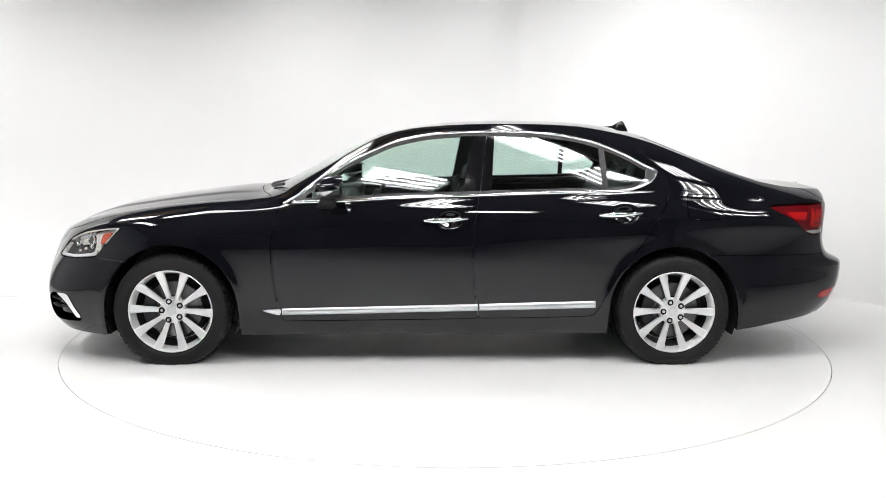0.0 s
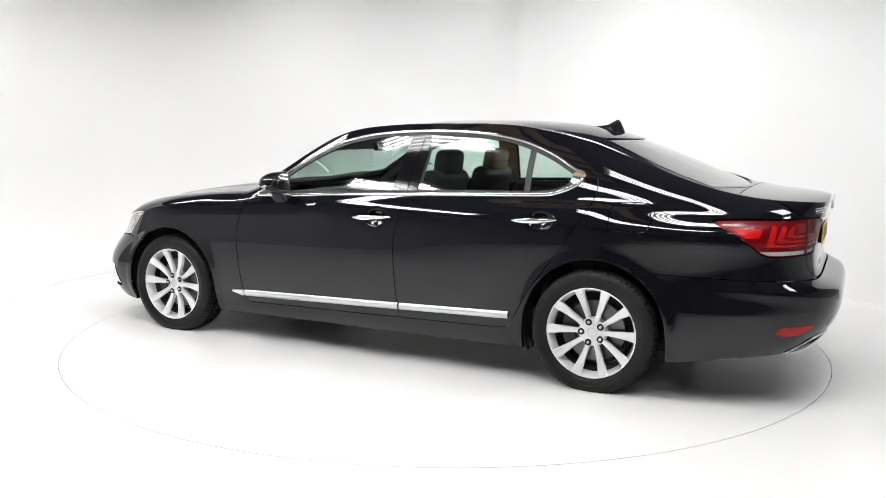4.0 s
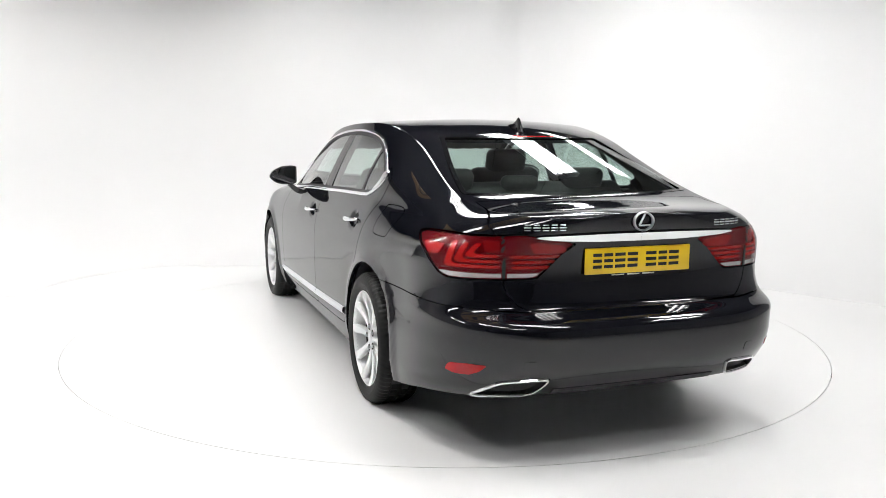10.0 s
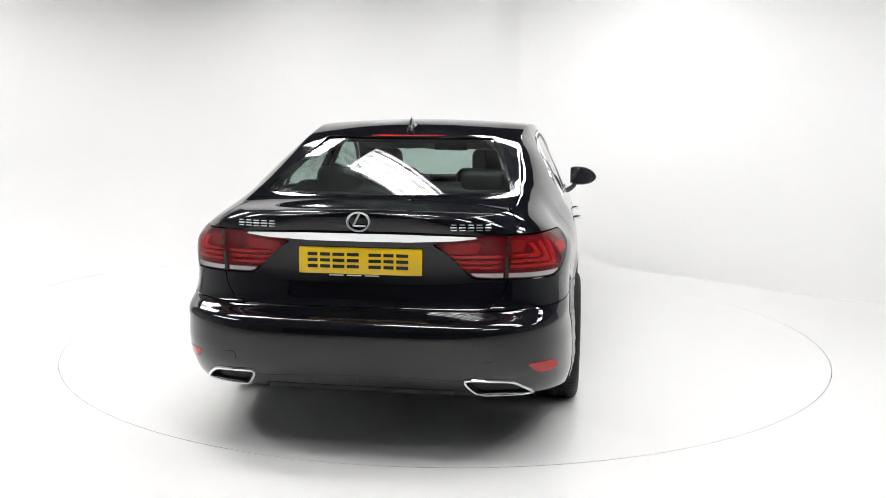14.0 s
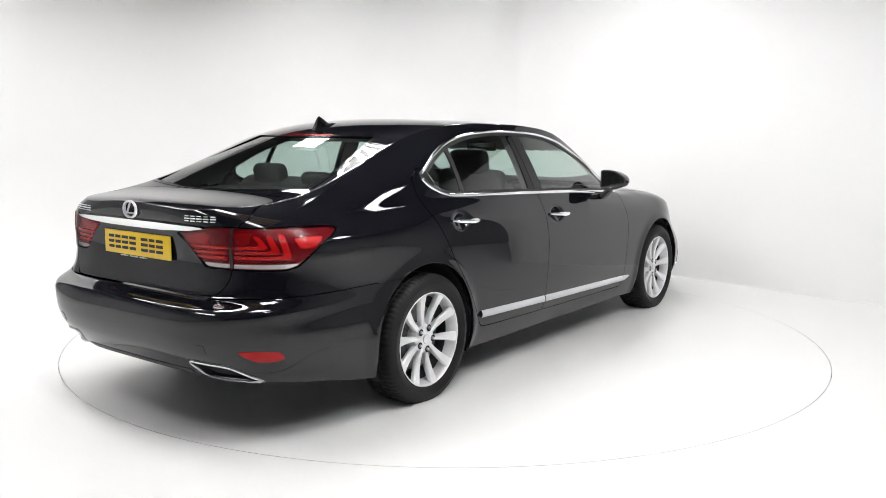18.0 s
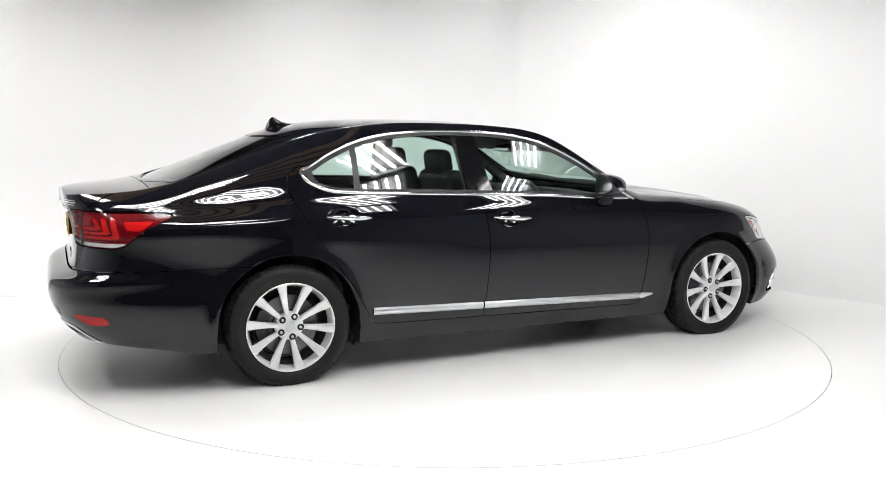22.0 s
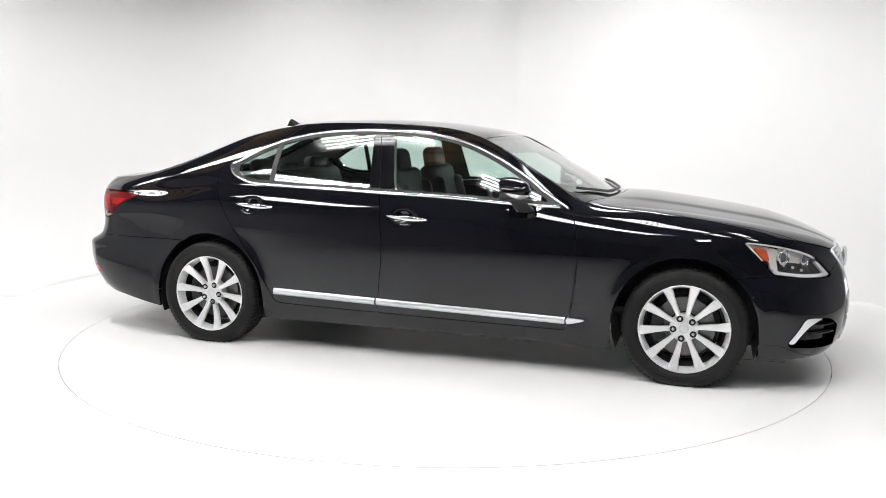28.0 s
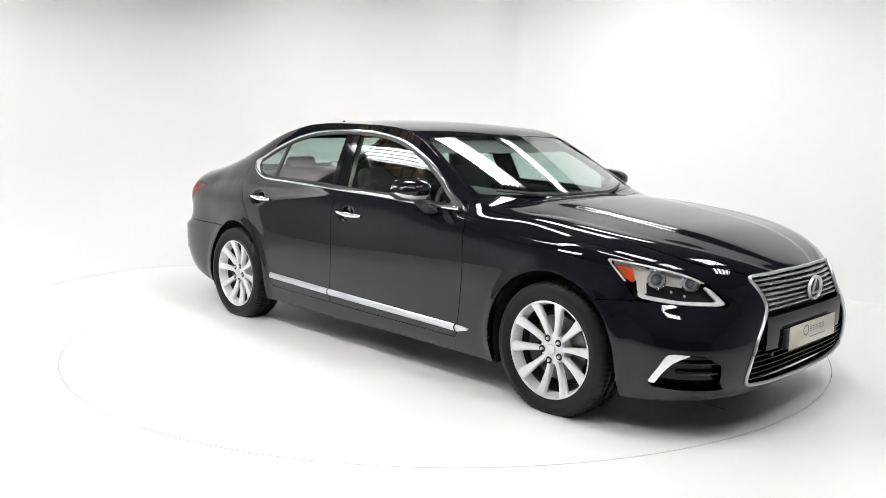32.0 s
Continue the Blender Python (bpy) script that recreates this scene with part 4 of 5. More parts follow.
def front_bar(name, z0, h, d_out, d_in, material, inset=0.018, sag=0.0, label=""):
    """A level bar that follows the nose across the grille."""
    bm = bmesh.new()
    w = g_half(z0) - inset
    prev = None
    for k in range(25):
        y = -w + 2 * w * k / 24
        zz = z0 + sag * (1 - (y / w) ** 2)
        x = surf_x(y, zz)
        ring = [bm.verts.new((x + a, y, zz + b)) for a, b in ((d_out - 0.004, h / 2), (d_out, h / 4), (d_out, -h / 4), (d_out - 0.004, -h / 2), (d_in, -h / 2), (d_in, h / 2))]
        if prev:
            for i in range(6):
                bm.faces.new((prev[i], prev[(i + 1) % 6], ring[(i + 1) % 6], ring[i]))
        else:
            bm.faces.new(ring[::-1])
        prev = ring
    bm.faces.new(prev)
    return part(name, bm, material, grille, label)


for k in range(7):
    front_bar("grille_slat", 0.733 - k * 0.0215, 0.0098, -0.006, -0.034, M_SLAT, sag=0.012, label="satin grey grille slat")
front_bar("plate_panel", 0.500, 0.155, -0.004, -0.05, M_PAINT, inset=0.062)
for k in range(5):
    front_bar("lower_slat", 0.405 - k * 0.027, 0.008, -0.012, -0.05, M_GLOSSBLACK)
# parking sensors
for side in (1, -1):
    bm = lathe([(0.0, 0.004), (0.011, 0.003), (0.013, -0.01)], 16)
    bmesh.ops.transform(bm, matrix=Matrix.Translation((surf_x(0.36, 0.40) - 0.006, side * 0.36, 0.40)) @ Matrix.Rotation(radians(-90), 4, "Z"), verts=bm.verts[:])
    part("parking_sensor", bm, M_GLOSSBLACK, grille)

# emblem on the grille and the boot
def emblem(x, z, r, parent, face):
    bm = lathe([(r * 0.80, 0.0), (r * 0.84, 0.010), (r * 0.96, 0.012), (r, 0.0)], 40, closed=True)
    m = Matrix.Translation((x, 0, z)) @ Matrix.Rotation(radians(-90 * face), 4, "Z") @ Matrix.Diagonal((1.18, 1, 0.98, 1))
    bmesh.ops.transform(bm, matrix=m, verts=bm.verts[:])
    ob = part("emblem", bm, M_SATIN, parent, "oval chrome emblem")
    bm = bmesh.new()
    for (a, b), (c, d) in (((-0.10, 0.78), (0.42, -0.40)), ((0.42, -0.40), (-0.62, -0.40))):
        s = Vector((c - a, 0, d - b)) * r
        mid = Vector(((a + c) / 2 * r, 0.006, (b + d) / 2 * r))
        ang = math.atan2(s.z, s.x)
        rbox(bm, 0, 0, 0, s.length, 0.008, r * 0.16, 0.002, 1, m=m @ Matrix.Translation(mid) @ Matrix.Rotation(-ang, 4, "Y"))
    part("emblem_bars", bm, M_SATIN, ob)
    return ob


em = emblem(surf_x(0, 0.672) + 0.004, 0.672, 0.062, car, 1)
bm = lathe([(0.0, 0.004), (0.050, 0.003)], 32)
bmesh.ops.transform(bm, matrix=Matrix.Translation((surf_x(0, 0.672) + 0.002, 0, 0.672)) @ Matrix.Rotation(radians(-90), 4, "Z") @ Matrix.Diagonal((1.15, 1, 0.95, 1)), verts=bm.verts[:])
part("emblem_field", bm, M_GLOSSBLACK, em)
emblem(-2.572, 1.035, 0.043, lid, -1)

# name badges on the boot: plain chrome bars of the words' size
lid_x = end_fit((BV[:, 0] < -2.25) & (BV[:, 1] < 0.62) & (BV[:, 2] > 0.97) & (BV[:, 2] < 1.06), [(a, b) for a in range(4) for b in range(3)])


def badge(ys, z, h):
    bm = bmesh.new()
    for y0, y1 in ys:
        y = (y0 + y1) / 2
        m = Matrix.Translation((lid_x(y, z) - 0.001, y, z)) @ Matrix.Rotation(math.atan2(lid_x(y - 0.01, z) - lid_x(y + 0.01, z), 0.02), 4, "Z")
        for dz, k, t in ((0, 1.0, 0.22), (0.42, 0.8, 0.16), (-0.42, 0.9, 0.16)):
            rbox(bm, 0, 0, h * dz, 0.006, abs(y1 - y0) * k, h * t, 0.0015, 1, m=m)
    part("name_badge", bm, M_SATIN, lid, "small chrome badge bars")


badge([(.530 - k * .036, .530 - k * .036 - .030) for k in range(5)], 1.018, 0.026)
badge([(-.375 - k * .034, -.375 - k * .034 - .028) for k in range(5)], 1.018, 0.026)

# number plates: rear yellow, front cream, their characters as plain bars
bm = bmesh.new()
rbox(bm, -2.548, 0, 0.870, 0.006, 0.52, 0.111, 0.004, 2)
rplate = part("number_plate", bm, M_PLATE, lid, "yellow rear number plate with dark bars")
bm = bmesh.new()
rbox(bm, -2.532, 0, 0.870, 0.030, 0.49, 0.09, 0.004, 2)
part("plate_mount", bm, M_BLACK, rplate)
pos = 0.222
for k, wdt in enumerate((.042, .042, .050, .050, .052, .042, .050)):
    if k == 4:
        pos -= 0.030
    bm = bmesh.new()
    for zz in (0.896, 0.871, 0.846):
        rbox(bm, -2.5515, pos - wdt / 2, zz, 0.002, wdt, 0.0135, 0.0004, 1)
    part("character_bar", bm, M_INK, rplate)
    pos -= wdt + 0.011
bm = bmesh.new()
for k in range(3):
    rbox(bm, -2.5515, 0.10 - k * 0.075, 0.8095, 0.002, 0.06, 0.005)
part("maker_line", bm, M_PLATEW, rplate)
bm = bmesh.new()
rbox(bm, 2.385, 0, 0.459, 0.006, 0.52, 0.111, 0.004, 2)
fplate = part("show_plate", bm, M_PLATEW, car, "cream front show plate with grey marks")
bm = bmesh.new()
rbox(bm, 2.368, 0, 0.459, 0.030, 0.56, 0.09, 0.004, 2)
part("plate_mount", bm, M_BLACK, fplate)
bm = lathe([(0.019, 0.0), (0.024, 0.0012), (0.027, 0.0)], 28, closed=True)
bmesh.ops.transform(bm, matrix=Matrix.Translation((2.3885, -0.085, 0.476)) @ Matrix.Rotation(radians(-90), 4, "Z") @ Matrix.Diagonal((1.2, 1, 1, 1)), verts=bm.verts[:])
part("plate_mark", bm, M_INKGREY, fplate)
for k in range(5):
    bm = bmesh.new()
    for dz, hh in ((0.010, 0.004), (0, 0.004), (-0.010, 0.004)):
        rbox(bm, 2.3888, -0.030 + k * 0.034, 0.476 + dz, 0.0015, 0.026, hh, 0.0004, 1)
    part("plate_mark", bm, M_INKGREY, fplate)
bm = bmesh.new()
rbox(bm, 2.3885, 0.05, 0.436, 0.001, 0.18, 0.005)
part("plate_mark", bm, M_INKGREY, fplate)

# fog intakes
for k, side in enumerate((1, -1)):
    V, Nn, F = piece(grow(f_fog, -0.001))
    v, n, f = closed_panel(V, Nn, F, -0.040, -0.040, side < 0)
    intake = mesh_ob("fog_intake", v, f, M_GLOSSBLACK, fb, "black corner intake with chrome blade", normals=n)
    blade = lambda P: np.where(P[:, 1] > 0.7, polyfield(xz(P), [(2.021, .308), (2.029, .296), (2.047, .299), (2.082, .350), (2.116, .391), (2.151, .417), (2.181, .432), (2.181, .437), (2.119, .439), (2.098, .431), (2.066, .374)]), -1)
    V, Nn, F = piece(blade)
    v, n, f = closed_panel(V, Nn, F, 0.004, 0.03, side < 0)
    mesh_ob("chrome_blade", v, f, M_CHROME, intake, "chrome corner blade", normals=n)
    for zz in (0.395, 0.350):
        bm = bmesh.new()
        prev = None
        for j in range(9):
            y = 0.62 + 0.20 * j / 8 - (0.395 - zz) * 0.3
            x = fog_x(y, zz)
            ring = [bm.verts.new((x + a, side * y, zz + b)) for a, b in ((-0.012, 0.003), (-0.012, -0.003), (-0.04, -0.004), (-0.04, 0.004))]
            if prev:
                for i in range(4):
                    bm.faces.new((prev[i], prev[(i + 1) % 4], ring[(i + 1) % 4], ring[i]))
            prev = ring
        part("intake_slat", bm, M_BLACK, intake)

# high brake light
brake = lambda P: np.where((P[:, 0] < -1.2) & (P[:, 2] > 1.3), np.minimum.reduce([0.215 - P[:, 1], -1.458 + 0.17 * (P[:, 1] / 0.56) ** 2 - P[:, 0], P[:, 0] + 1.492 - 0.17 * (P[:, 1] / 0.56) ** 2]), -1)
panel("high_brake_lamp", M_RED, back, [brake], 0.001, 0.012, both=True, label="red high level brake lamp strip")

# cowl and wipers
panel("cowl_panel", M_BLACK, car, [lambda P: np.where(P[:, 2] > 0.95, np.minimum.reduce([P[:, 0] - 0.93 + 0.22 * (P[:, 1] / 0.7) ** 2.2, 1.09 - 0.16 * (P[:, 1] / 0.7) ** 2 - P[:, 0], 0.74 - P[:, 1]]), -1)], -0.016, 0.01, both=True)
for y0, y1 in ((-0.60, 0.02), (0.02, 0.55)):
    pts = []
    for k in range(9):
        a = k / 8
        y = y0 + (y1 - y0) * a
        x = 1.015 - 0.25 * (abs(y) / 0.7) ** 2.2
        pts.append((x, y, float(f_zs(x) + (f_zc(x) - f_zs(x)) * (1 - (abs(y) / float(f_ys(x))) ** 2)) + 0.016))
    part("wiper", tube(pts, 0.009, 6), M_BLACK, car)

# door handles
for k, (ds, hx, hz) in enumerate(((doors_f, -0.122, 0.893), (doors_r, -1.147, 0.930))):
    for j, side in enumerate((1, -1)):
        bm = bmesh.new()
        prev = None
        for i in range(15):
            a = -1 + 2 * i / 14
            bow = 0.030 * (1 - abs(a) ** 2.6)
            h = 0.0135 * (1 - 0.55 * abs(a) ** 3) * (0.8 if a > 0 else 1.0)
            x = hx - a * 0.128
            z = hz + 0.007 * a
            y = float(side_y(np.array(x), np.array(z))) + 0.004 + bow
            ring = [bm.verts.new((x, side * (y + 0.008 * math.cos(q)), z + h * math.sin(q))) for q in np.linspace(0, 2 * math.pi, 11)[:-1]]
            if prev:
                for q in range(10):
                    bm.faces.new((prev[q], prev[(q + 1) % 10], ring[(q + 1) % 10], ring[q]))
            else:
                bm.faces.new(ring)
            prev = ring
        bm.faces.new(prev)
        part("door_handle", bm, M_CHROME, ds[j], "polished chrome pull handle")


# mirrors
def mirror(side, door):
    """A painted cap over a black lower shell, a bright strip between them, the glass behind and a stalk to the door."""
    ys = np.linspace(0.884, 1.074, 15)
    top = pchip([(.884, 1.140), (.92, 1.150), (.98, 1.146), (1.03, 1.128), (1.06, 1.105), (1.074, 1.082)])
    low = pchip([(.884, 1.030), (.92, 1.014), (.98, 1.016), (1.03, 1.028), (1.06, 1.046), (1.074, 1.066)])
    front = pchip([(.884, .608), (.92, .630), (.98, .634), (1.03, .612), (1.06, .572), (1.074, .530)])
    back = pchip([(.884, .484), (1.03, .470), (1.074, .486)])

    def shell(a0, a1, grow_by):
        """Sections across the housing, from angle a0 to a1 over the front."""
        bm = bmesh.new()
        prev = None
        for y in ys:
            zc, hz, x0, dx = (top(y) + low(y)) / 2, (top(y) - low(y)) / 2 + grow_by, back(y), front(y) - back(y) + grow_by
            ring = []
            for q in np.linspace(radians(a0), radians(a1), 13):
                cx, cz = math.cos(q), math.sin(q)
                ring.append(bm.verts.new((x0 + dx * abs(cx) ** 0.85, side * y, zc + hz * math.copysign(abs(cz) ** 0.8, cz))))
            if prev:
                for k in range(12):
                    bm.faces.new((prev[k], prev[k + 1], ring[k + 1], ring[k]))
            prev = ring
            if y == ys[0] or y == ys[-1]:
                bm.faces.new(ring)
        return bm
    ob = part("wing_mirror", shell(-18, 90, 0.0), M_PAINT, door, "painted wing mirror with bright lower strip", angle=60)
    part("lower_shell", shell(-90, -52, -0.002), M_BLACK, ob, "black lower mirror shell")
    part("indicator_strip", shell(-51, -20, 0.002), M_WHITELENS, ob, "clear indicator strip")
    for name, inset, off, material, label in (("mirror_rim", 0.0, 0.0, M_BLACK, ""), ("mirror_glass", 0.010, 0.003, M_CHROME, "silvered mirror glass")):
        bm = bmesh.new()
        loop = [(y, float(top(y)) - inset) for y in ys if 0.884 + inset <= y <= 1.074 - inset] + [(y, float(low(y)) + inset) for y in ys[::-1] if 0.884 + inset <= y <= 1.074 - inset]
        bm.faces.new([bm.verts.new((float(back(y)) + 0.001 - off, side * y, z)) for y, z in loop])
        part(name, bm, material, ob, label)
    bm = bmesh.new()
    prev = None
    for i in range(6):
        a = i / 5
        y = 0.845 + 0.085 * a
        z = 0.955 + 0.062 * a**1.5
        ring = [bm.verts.new((0.590 - 0.030 * a + dx * (1 - 0.25 * a), side * y, z + dz)) for dx, dz in ((0.055, 0.0), (0.03, 0.024), (-0.045, 0.024), (-0.065, 0.0), (-0.04, -0.018), (0.03, -0.018))]
        if prev:
            for k in range(6):
                bm.faces.new((prev[k], prev[(k + 1) % 6], ring[(k + 1) % 6], ring[k]))
        else:
            bm.faces.new(ring)
        prev = ring
    bm.faces.new(prev)
    part("mirror_stalk", bm, M_BLACK, ob)


mirror(1, doors_f[0])
mirror(-1, doors_f[1])

# shark-fin aerial
bm = bmesh.new()
prof = [(-1.395, .022, 0.0), (-1.385, .022, .030), (-1.362, .016, .066), (-1.345, .010, .072), (-1.320, .012, .054), (-1.285, .016, .026), (-1.235, .015, .010), (-1.20, .006, .003)]
prev = None
for x, w, h in prof:
    zb = float(f_zc(x)) - 0.004
    ring = [bm.verts.new(p) for p in ((x, w, zb), (x, w * 0.75, zb + h * 0.35), (x, w * 0.25, zb + h * 0.9), (x, 0, zb + h), (x, -w * 0.25, zb + h * 0.9), (x, -w * 0.75, zb + h * 0.35), (x, -w, zb))]
    if prev:
        for k in range(6):
            bm.faces.new((prev[k], prev[k + 1], ring[k + 1], ring[k]))
    prev = ring
part("aerial_fin", bm, M_GLOSSBLACK, car, "dark shark-fin roof aerial")

# ---------------------------------------------------------------- wheels
DROP = 0.028      # the car rests that much lower on its loaded tyres


def make_wheel(place, spin):
    w = new("wheel")
    w.parent = car
    w.matrix_basis = place
    turned = Matrix.Rotation(radians(spin), 4, "Y")
    tagged(w, "ten-spoke silver alloy wheel with black tyre")
    prof = [(.233, .083), (.239, .093), (.248, .099), (.252, .0985), (.254, .1005), (.266, .107), (.285, .1115), (.290, .1130), (.293, .1115), (.305, .1095), (.318, .1035), (.328, .095), (.334, .085), (.3375, .072)]
    tread = [(.3385, .066), (.3385, .052), (.331, .050), (.331, .044), (.3395, .042), (.3395, .012), (.331, .010), (.331, .003)]
    full = prof + tread + [(r, -y) for r, y in reversed(tread)] + [(r, -y) for r, y in reversed(prof)]
    n = 228
    bm = bmesh.new()
    rings = []
    for k in range(n):
        a = 2 * math.pi * k / n
        ring = []
        for j, (r, y) in enumerate(full):
            notch = 0.005 if (k % 3 == 0 and r > 0.322 and 0.044 < abs(y)) or (k % 6 == 0 and r > 0.335) else 0.0
            rr = r - notch
            zz = rr * math.sin(a)
            if zz < DROP - HUB_R:          # the contact patch is pressed flat and bulges a little
                y *= 1 + 0.25 * (DROP - HUB_R - zz)
                zz = DROP - HUB_R
            ring.append(bm.verts.new((rr * math.cos(a), y, zz)))
        rings.append(ring)
    for k in range(n):
        p, q = rings[k], rings[(k + 1) % n]
        for j in range(len(full) - 1):
            bm.faces.new((p[j], p[j + 1], q[j + 1], q[j]))
    part("tyre", bm, M_RUBBER, w, "black tyre with grooved tread", angle=50)
    bm = lathe([(.2445, .092), (.2458, .0965), (.2425, .0990), (.2385, .0980), (.2350, .092), (.2325, .080), (.226, .060), (.220, .035)], 80)
    part("rim", bm, M_ALLOY, w, "silver alloy rim")
    # inner part of the rim, its dark colour stands for shade behind the spokes
    bm = lathe([(.220, .035), (.206, .0), (.200, -.06), (.208, -.085), (.230, -.092)], 64)
    part("barrel", bm, M_DARKMETAL, w, "inner wheel barrel, coloured dark for the shade between spokes")
    bm = lathe([(0.0, .072), (.030, .072), (.036, .070), (.056, .067), (.074, .060), (.080, .045), (.076, .0), (.070, -.03)], 40)
    part("hub", bm, M_ALLOY, w)
    for k in range(10):
        ang = radians(2 + 36 * k)
        bm = bmesh.new()
        prev = None
        for i in range(9):
            a = i / 8
            r = 0.050 + 0.187 * a
            wd = 0.0115 + 0.0035 * a + 0.0115 * a**2.0
            yf = 0.068 + 0.027 * a**1.4 - 0.006 * math.sin(math.pi * a)
            th = 0.034 - 0.008 * a
            ring = [bm.verts.new(p) for p in ((r, yf - th, wd * 0.95), (r, yf - 0.011, wd * 1.10), (r, yf - 0.0015, wd * 0.84), (r, yf + 0.0012, 0.0), (r, yf - 0.0015, -wd * 0.84), (r, yf - 0.011, -wd * 1.10), (r, yf - th, -wd * 0.95))]
            if prev:
                for j in range(7):
                    bm.faces.new((prev[j], prev[(j + 1) % 7], ring[(j + 1) % 7], ring[j]))
            else:
                bm.faces.new(ring)
            prev = ring
        bm.faces.new(prev)
        # angle counts from the rear-pointing side
        bmesh.ops.transform(bm, matrix=Matrix.Rotation(math.pi + ang, 4, "Y"), verts=bm.verts[:])
        part("spoke", bm, M_ALLOY, w, angle=25)
    for k in range(5):
        ang = radians(38 + 72 * k)
        c, s = -0.0575 * math.cos(ang), 0.0575 * math.sin(ang)
        # black disc on the hub: the shade of the nut's recess, as colour
        bm = lathe([(.0, .0700), (.0120, .0705), (.0165, .0730), (.0185, .0722)], 20)
        bmesh.ops.transform(bm, matrix=Matrix.Translation((c, 0, s)), verts=bm.verts[:])
        part("nut_recess_shade", bm, M_INK, w)
        bm = lathe([(.0, .0815), (.005, .0815), (.0080, .0795), (.0086, .066)], 6)
        bmesh.ops.transform(bm, matrix=Matrix.Translation((c, 0, s)), verts=bm.verts[:])
        part("wheel_nut", bm, M_SATIN, w)
    bm = lathe([(.0, .0775), (.024, .0765), (.029, .070)], 28)
    part("centre_cap", bm, M_SATIN, w)
    bm = lathe([(.085, .012), (.165, .012), (.168, .006), (.165, -.012), (.085, -.012)], 48)
    part("brake_disc", bm, M_DISC, w)
    bm = bmesh.new()
    prev = None
    for i in range(9):
        a = radians(-32 + 64 * i / 8)
        ring = [bm.verts.new((r * math.cos(a), y, r * math.sin(a))) for r, y in ((.11, .030), (.178, .030), (.184, .0), (.178, -.04), (.11, -.04))]
        if prev:
            for j in range(5):
                bm.faces.new((prev[j], prev[(j + 1) % 5], ring[(j + 1) % 5], ring[j]))
        else:
            bm.faces.new(ring)
        prev = ring
    bm.faces.new(prev)
    part("brake_caliper", bm, M_DARKMETAL, w)
    bm = lathe([(.0, -.045), (.19, -.045), (.194, -.055)], 40)
    part("backplate", bm, M_INK, w)
    for ob in w.children:
        if not ob.name.startswith(("tyre", "brake_caliper", "backplate")):
            ob.matrix_basis = turned
    return w


TRACK = 0.815
for x, side, spin in ((HUB_X, 1, -5), (-HUB_X, 1, -2), (HUB_X, -1, 4), (-HUB_X, -1, 27)):
    make_wheel(pose(x, side * TRACK, HUB_R, 0, 0, 0 if side > 0 else 180), spin)

# wheel housings and underbody
for x in (HUB_X, -HUB_X):
    for s in (1, -1):
        bm = bmesh.new()
        prev = None
        for k in range(25):
            a = radians(-22 + 224 * k / 24)
            r = R_ARCH + 0.006
            ring = [bm.verts.new((x + r * math.cos(a), s * y, 0.350 + r * math.sin(a))) for y in (0.50, 0.885)]
            if prev:
                bm.faces.new((prev[0], prev[1], ring[1], ring[0]))
            prev = ring
        part("wheel_housing", bm, M_BLACK, car)
        bm = bmesh.new()
        rbox(bm, x, s * 0.49, 0.46, 0.80, 0.02, 0.54)
        part("housing_wall", bm, M_INK, car)
bm = bmesh.new()
rbox(bm, -0.05, 0, 0.225, 2.15, 1.66, 0.05, 0.01)
rbox(bm, 1.98, 0, 0.245, 0.24, 1.15, 0.04, 0.01)
rbox(bm, -2.12, 0, 0.345, 0.50, 1.1, 0.04, 0.01)
rbox(bm, 1.48, 0, 0.28, 0.85, 0.96, 0.06, 0.01)
rbox(bm, -1.48, 0, 0.30, 0.85, 0.96, 0.06, 0.01)
part("underbody", bm, M_BLACK, car)

# ---------------------------------------------------------------- cabin
def cushion(name, parent, m, sx, sy, sz, r, material, label=""):
    bm = bmesh.new()
    rbox(bm, 0, 0, 0, sx, sy, sz, r, 4)
    bmesh.ops.transform(bm, matrix=m, verts=bm.verts[:])
    return part(name, bm, material, parent, label, angle=70)


def front_seat(y):
    seat = new("front_seat")
    seat.parent = car
    tagged(seat, "black leather front seat with headrest")
    cushion("seat_base", seat, pose(0.06, y, 0.56, 0, -8, 0), 0.52, 0.50, 0.16, 0.06, M_LEATHER)
    cushion("backrest", seat, pose(-0.29, y, 0.86, 0, 14 - 28, 0), 0.13, 0.50, 0.62, 0.055, M_LEATHER)
    for s in (-1, 1):
        cushion("side_bolster", seat, pose(-0.235, y + s * 0.215, 0.84, 0, -14, 0), 0.13, 0.09, 0.48, 0.04, M_LEATHER)
    cushion("headrest", seat, pose(-0.375, y, 1.205, 0, -10, 0), 0.10, 0.285, 0.17, 0.048, M_LEATHER)
    for s in (-1, 1):
        bm = tube([(-0.365, y + s * 0.06, 1.08), (-0.372, y + s * 0.06, 1.18)], 0.008, 8)
        part("headrest_post", bm, M_CHROME, seat)


front_seat(0.375)
front_seat(-0.375)
bench = new("rear_seat")
bench.parent = car
tagged(bench, "black leather rear seat with three headrests")
cushion("seat_base", bench, pose(-0.92, 0, 0.56, 0, -6, 0), 0.56, 1.40, 0.16, 0.06, M_LEATHER)
cushion("backrest", bench, pose(-1.24, 0, 0.84, 0, -20, 0), 0.14, 1.34, 0.60, 0.06, M_LEATHER)
for y in (0.40, -0.40):
    cushion("headrest", bench, pose(-1.36, y, 1.145, 0, -14, 0), 0.09, 0.25, 0.12, 0.04, M_LEATHER)
cushion("headrest", bench, pose(-1.37, 0, 1.125, 0, -14, 0), 0.08, 0.22, 0.08, 0.035, M_LEATHER)
bm = bmesh.new()
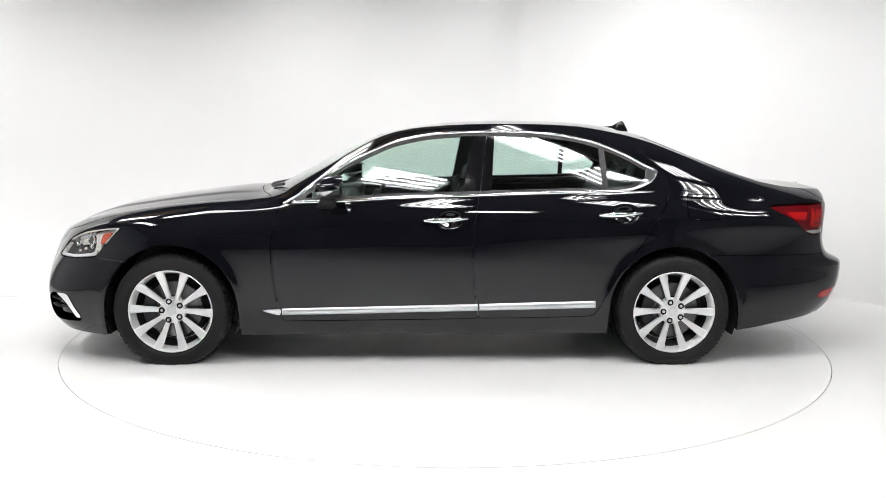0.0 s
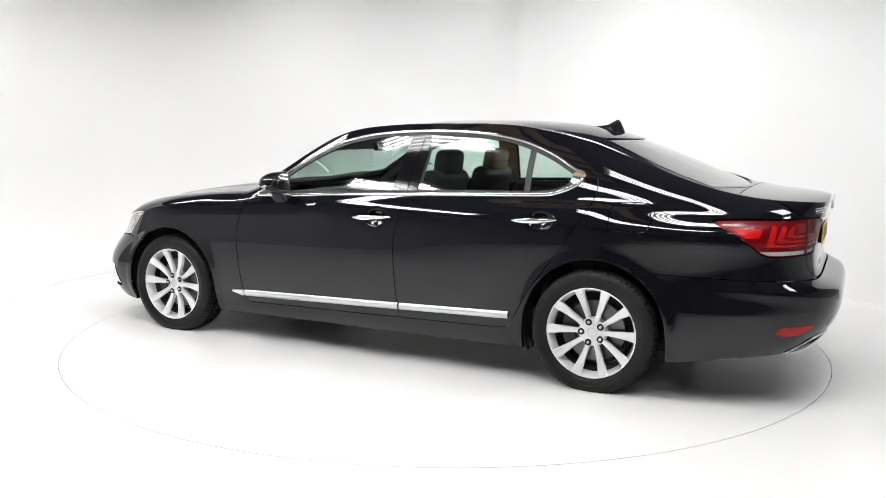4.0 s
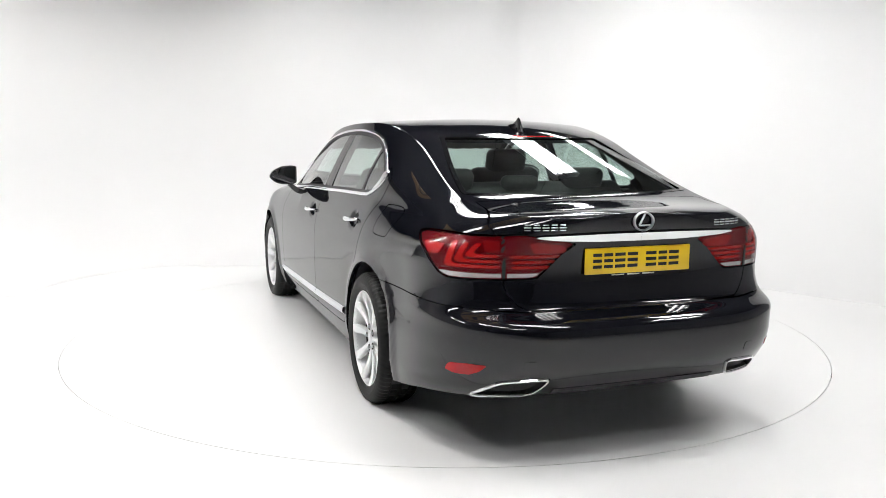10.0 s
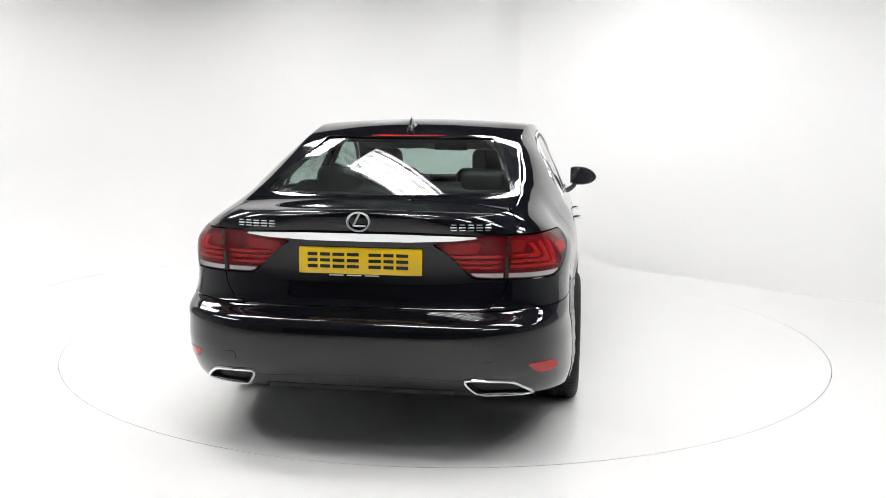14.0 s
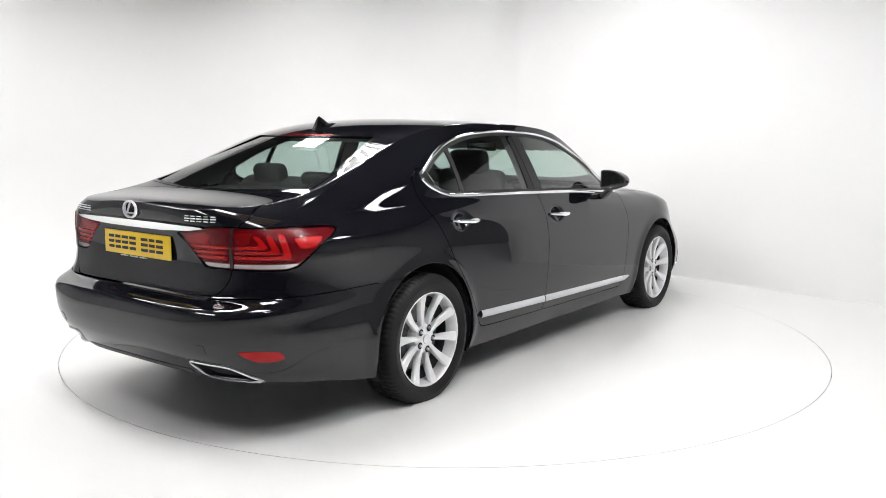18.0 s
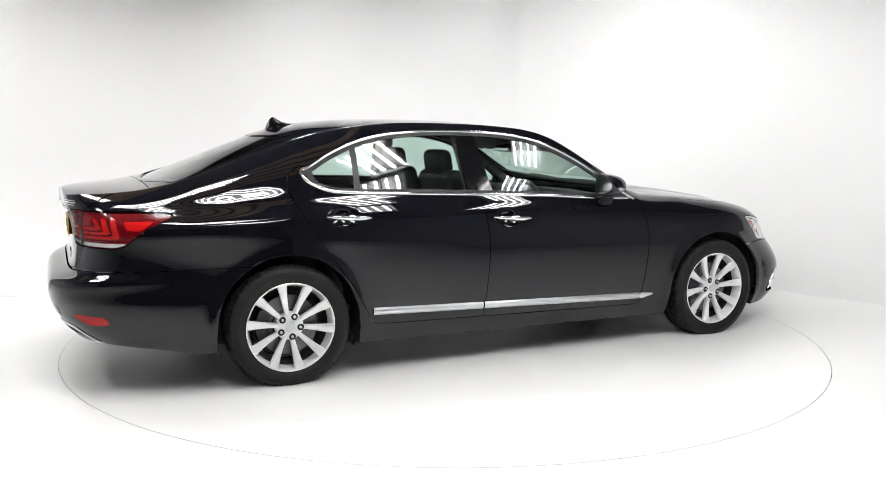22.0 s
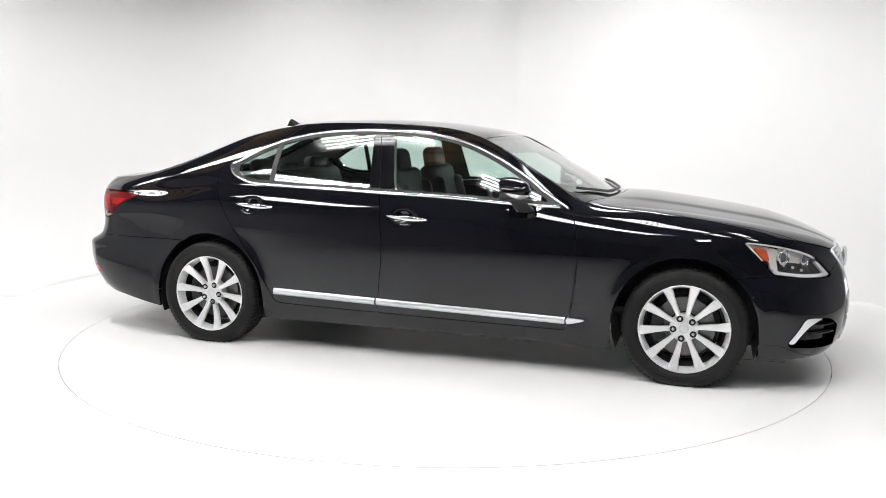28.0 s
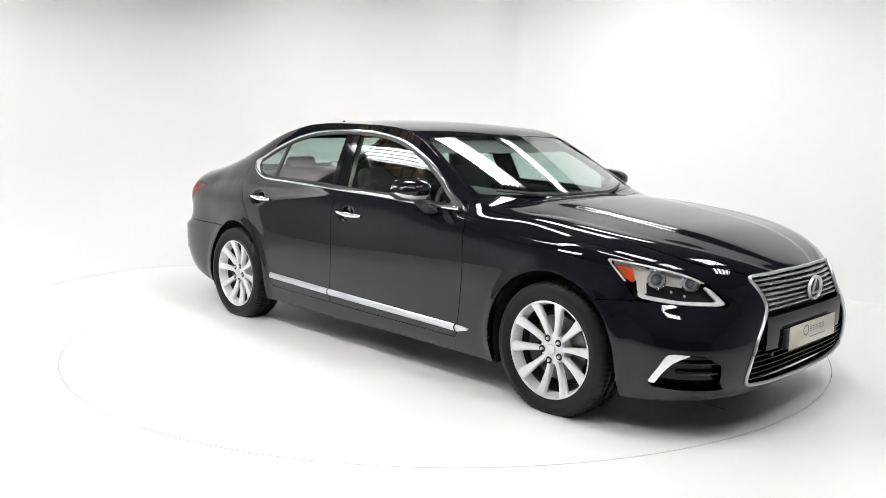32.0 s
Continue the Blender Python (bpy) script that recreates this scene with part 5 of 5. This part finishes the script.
rbox(bm, -1.70, 0, 1.055, 0.62, 1.24, 0.03, 0.01)
part("parcel_shelf", bm, M_TRIM, car)
bm = bmesh.new()
rbox(bm, 0.0, 0, 0.40, 2.3, 1.50, 0.03)
part("cabin_floor", bm, M_TRIM, car)
dash = new("dashboard")
dash.parent = car
tagged(dash, "dark dashboard with wood strip")
cushion("dash_top", dash, pose(0.70, 0, 0.925, 0, 4, 0), 0.50, 1.40, 0.13, 0.05, M_TRIM)
cushion("dash_front", dash, pose(0.56, 0, 0.79, 0, -12, 0), 0.20, 1.38, 0.20, 0.05, M_TRIM)
cushion("dash_wood", dash, pose(0.466, 0, 0.80, 0, -12, 0), 0.02, 1.2, 0.05, 0.008, M_WOOD, "brown wood strip")
cushion("instrument_hood", dash, pose(0.54, -0.375, 0.985, 0, 6, 0), 0.22, 0.36, 0.07, 0.03, M_TRIM)
cushion("console", dash, pose(0.15, 0, 0.60, 0, 0, 0), 0.95, 0.24, 0.26, 0.04, M_TRIM)
sw = new("steering_wheel")
sw.parent = car
tagged(sw, "black leather steering wheel")
M_SW = Matrix.Translation((0.335, -0.375, 0.905)) @ Matrix.Rotation(radians(-24), 4, "Y")
bm = tube([(0, 0.187 * math.cos(q), 0.187 * math.sin(q)) for q in np.linspace(0, 2 * math.pi, 33)[:-1]], 0.016, 8, closed=True)
bmesh.ops.transform(bm, matrix=M_SW, verts=bm.verts[:])
part("wheel_ring", bm, M_LEATHER, sw)
cushion("wheel_boss", sw, M_SW @ pose(0.02, 0, 0), 0.06, 0.17, 0.14, 0.025, M_TRIM)
for q in (200, 340, 270):
    c, s = math.cos(radians(q)), math.sin(radians(q))
    bm = tube([(0.015, 0.06 * c, 0.06 * s), (0.0, 0.18 * c, 0.18 * s)], 0.014, 6)
    bmesh.ops.transform(bm, matrix=M_SW, verts=bm.verts[:])
    part("wheel_spoke", bm, M_SATIN, sw)
bm = tube([(0.36, -0.375, 0.90), (0.60, -0.375, 0.80)], 0.03, 8)
part("steering_column", bm, M_TRIM, sw)
im = new("interior_mirror")
im.parent = car
tagged(im, "black interior mirror on the windscreen")
cushion("mirror_shell", im, pose(0.325, 0, 1.295, 0, 8, 0), 0.035, 0.25, 0.065, 0.014, M_TRIM)
cushion("mirror_face", im, pose(0.306, 0, 1.295, 0, 8, 0), 0.004, 0.235, 0.053, 0.0015, M_CHROME)
cushion("mirror_mount", im, pose(0.370, 0, 1.318, 0, 25, 0), 0.09, 0.06, 0.04, 0.012, M_TRIM)
# linings
roof_in = lambda P: np.where((P[:, 2] > 1.30) & (P[:, 0] < 0.5) & (P[:, 0] > -1.5), np.minimum.reduce([P[:, 0] - 0.20, P[:, 0] + 1.30, f_ys(P[:, 0]) + 0.02 - P[:, 1]]), -1)
panel("headlining", M_HEADLINER, car, [roof_in], -0.035, 0, both=True, label="grey cloth headlining")
pair("door_lining", M_TRIM, doors_f, [grow(f_doorf, -0.03), neg(grow(f_dlo, 0.004))], -0.075, -0.07)
pair("door_lining", M_TRIM, doors_r, [grow(f_doorr, -0.03), neg(grow(f_dlo, 0.004)), neg(grow(f_arch, 0.02))], -0.075, -0.07)
pair("pillar_lining", M_HEADLINER, car, [inner, lambda P: np.minimum(neg(pl)(P), neg(pr)(P))], -0.045, 0)
c_lining = lambda P: np.where((P[:, 2] > 1.08) & (P[:, 1] > 0.3), np.minimum.reduce([-1.10 - P[:, 0], P[:, 0] + 2.0, -(f_back(P)) - 0.01, -(f_dlo(P)) - 0.01]), -1)
pair("rear_pillar_lining", M_HEADLINER, car, [c_lining], -0.04, 0)
a_lining = lambda P: np.where((P[:, 2] > 1.0) & (P[:, 1] > 0.3) & (P[:, 0] > 0.1), np.minimum.reduce([P[:, 0] - 0.12, 0.86 - P[:, 0], -(f_screen(P)) - 0.004, -(f_dlo(P)) - 0.004]), -1)
pair("front_pillar_lining", M_HEADLINER, car, [a_lining], -0.03, 0)


# ---------------------------------------------------------------- movement
def motions():
    rows_car, rows_table = [], []
    for k in range(17):
        t = 2.0 * k
        turn = 1.979 - 7.1218 * t
        rows_table.append((t, pose(0, 0, 0, 0, 0, turn)))
        rows_car.append((t, pose(0, 0, 0, 0, 0, turn) @ pose(-0.1523, -0.030, -DROP, 0, 0, 180)))
    walk(car, rows_car)
    walk(table, rows_table)


motions()
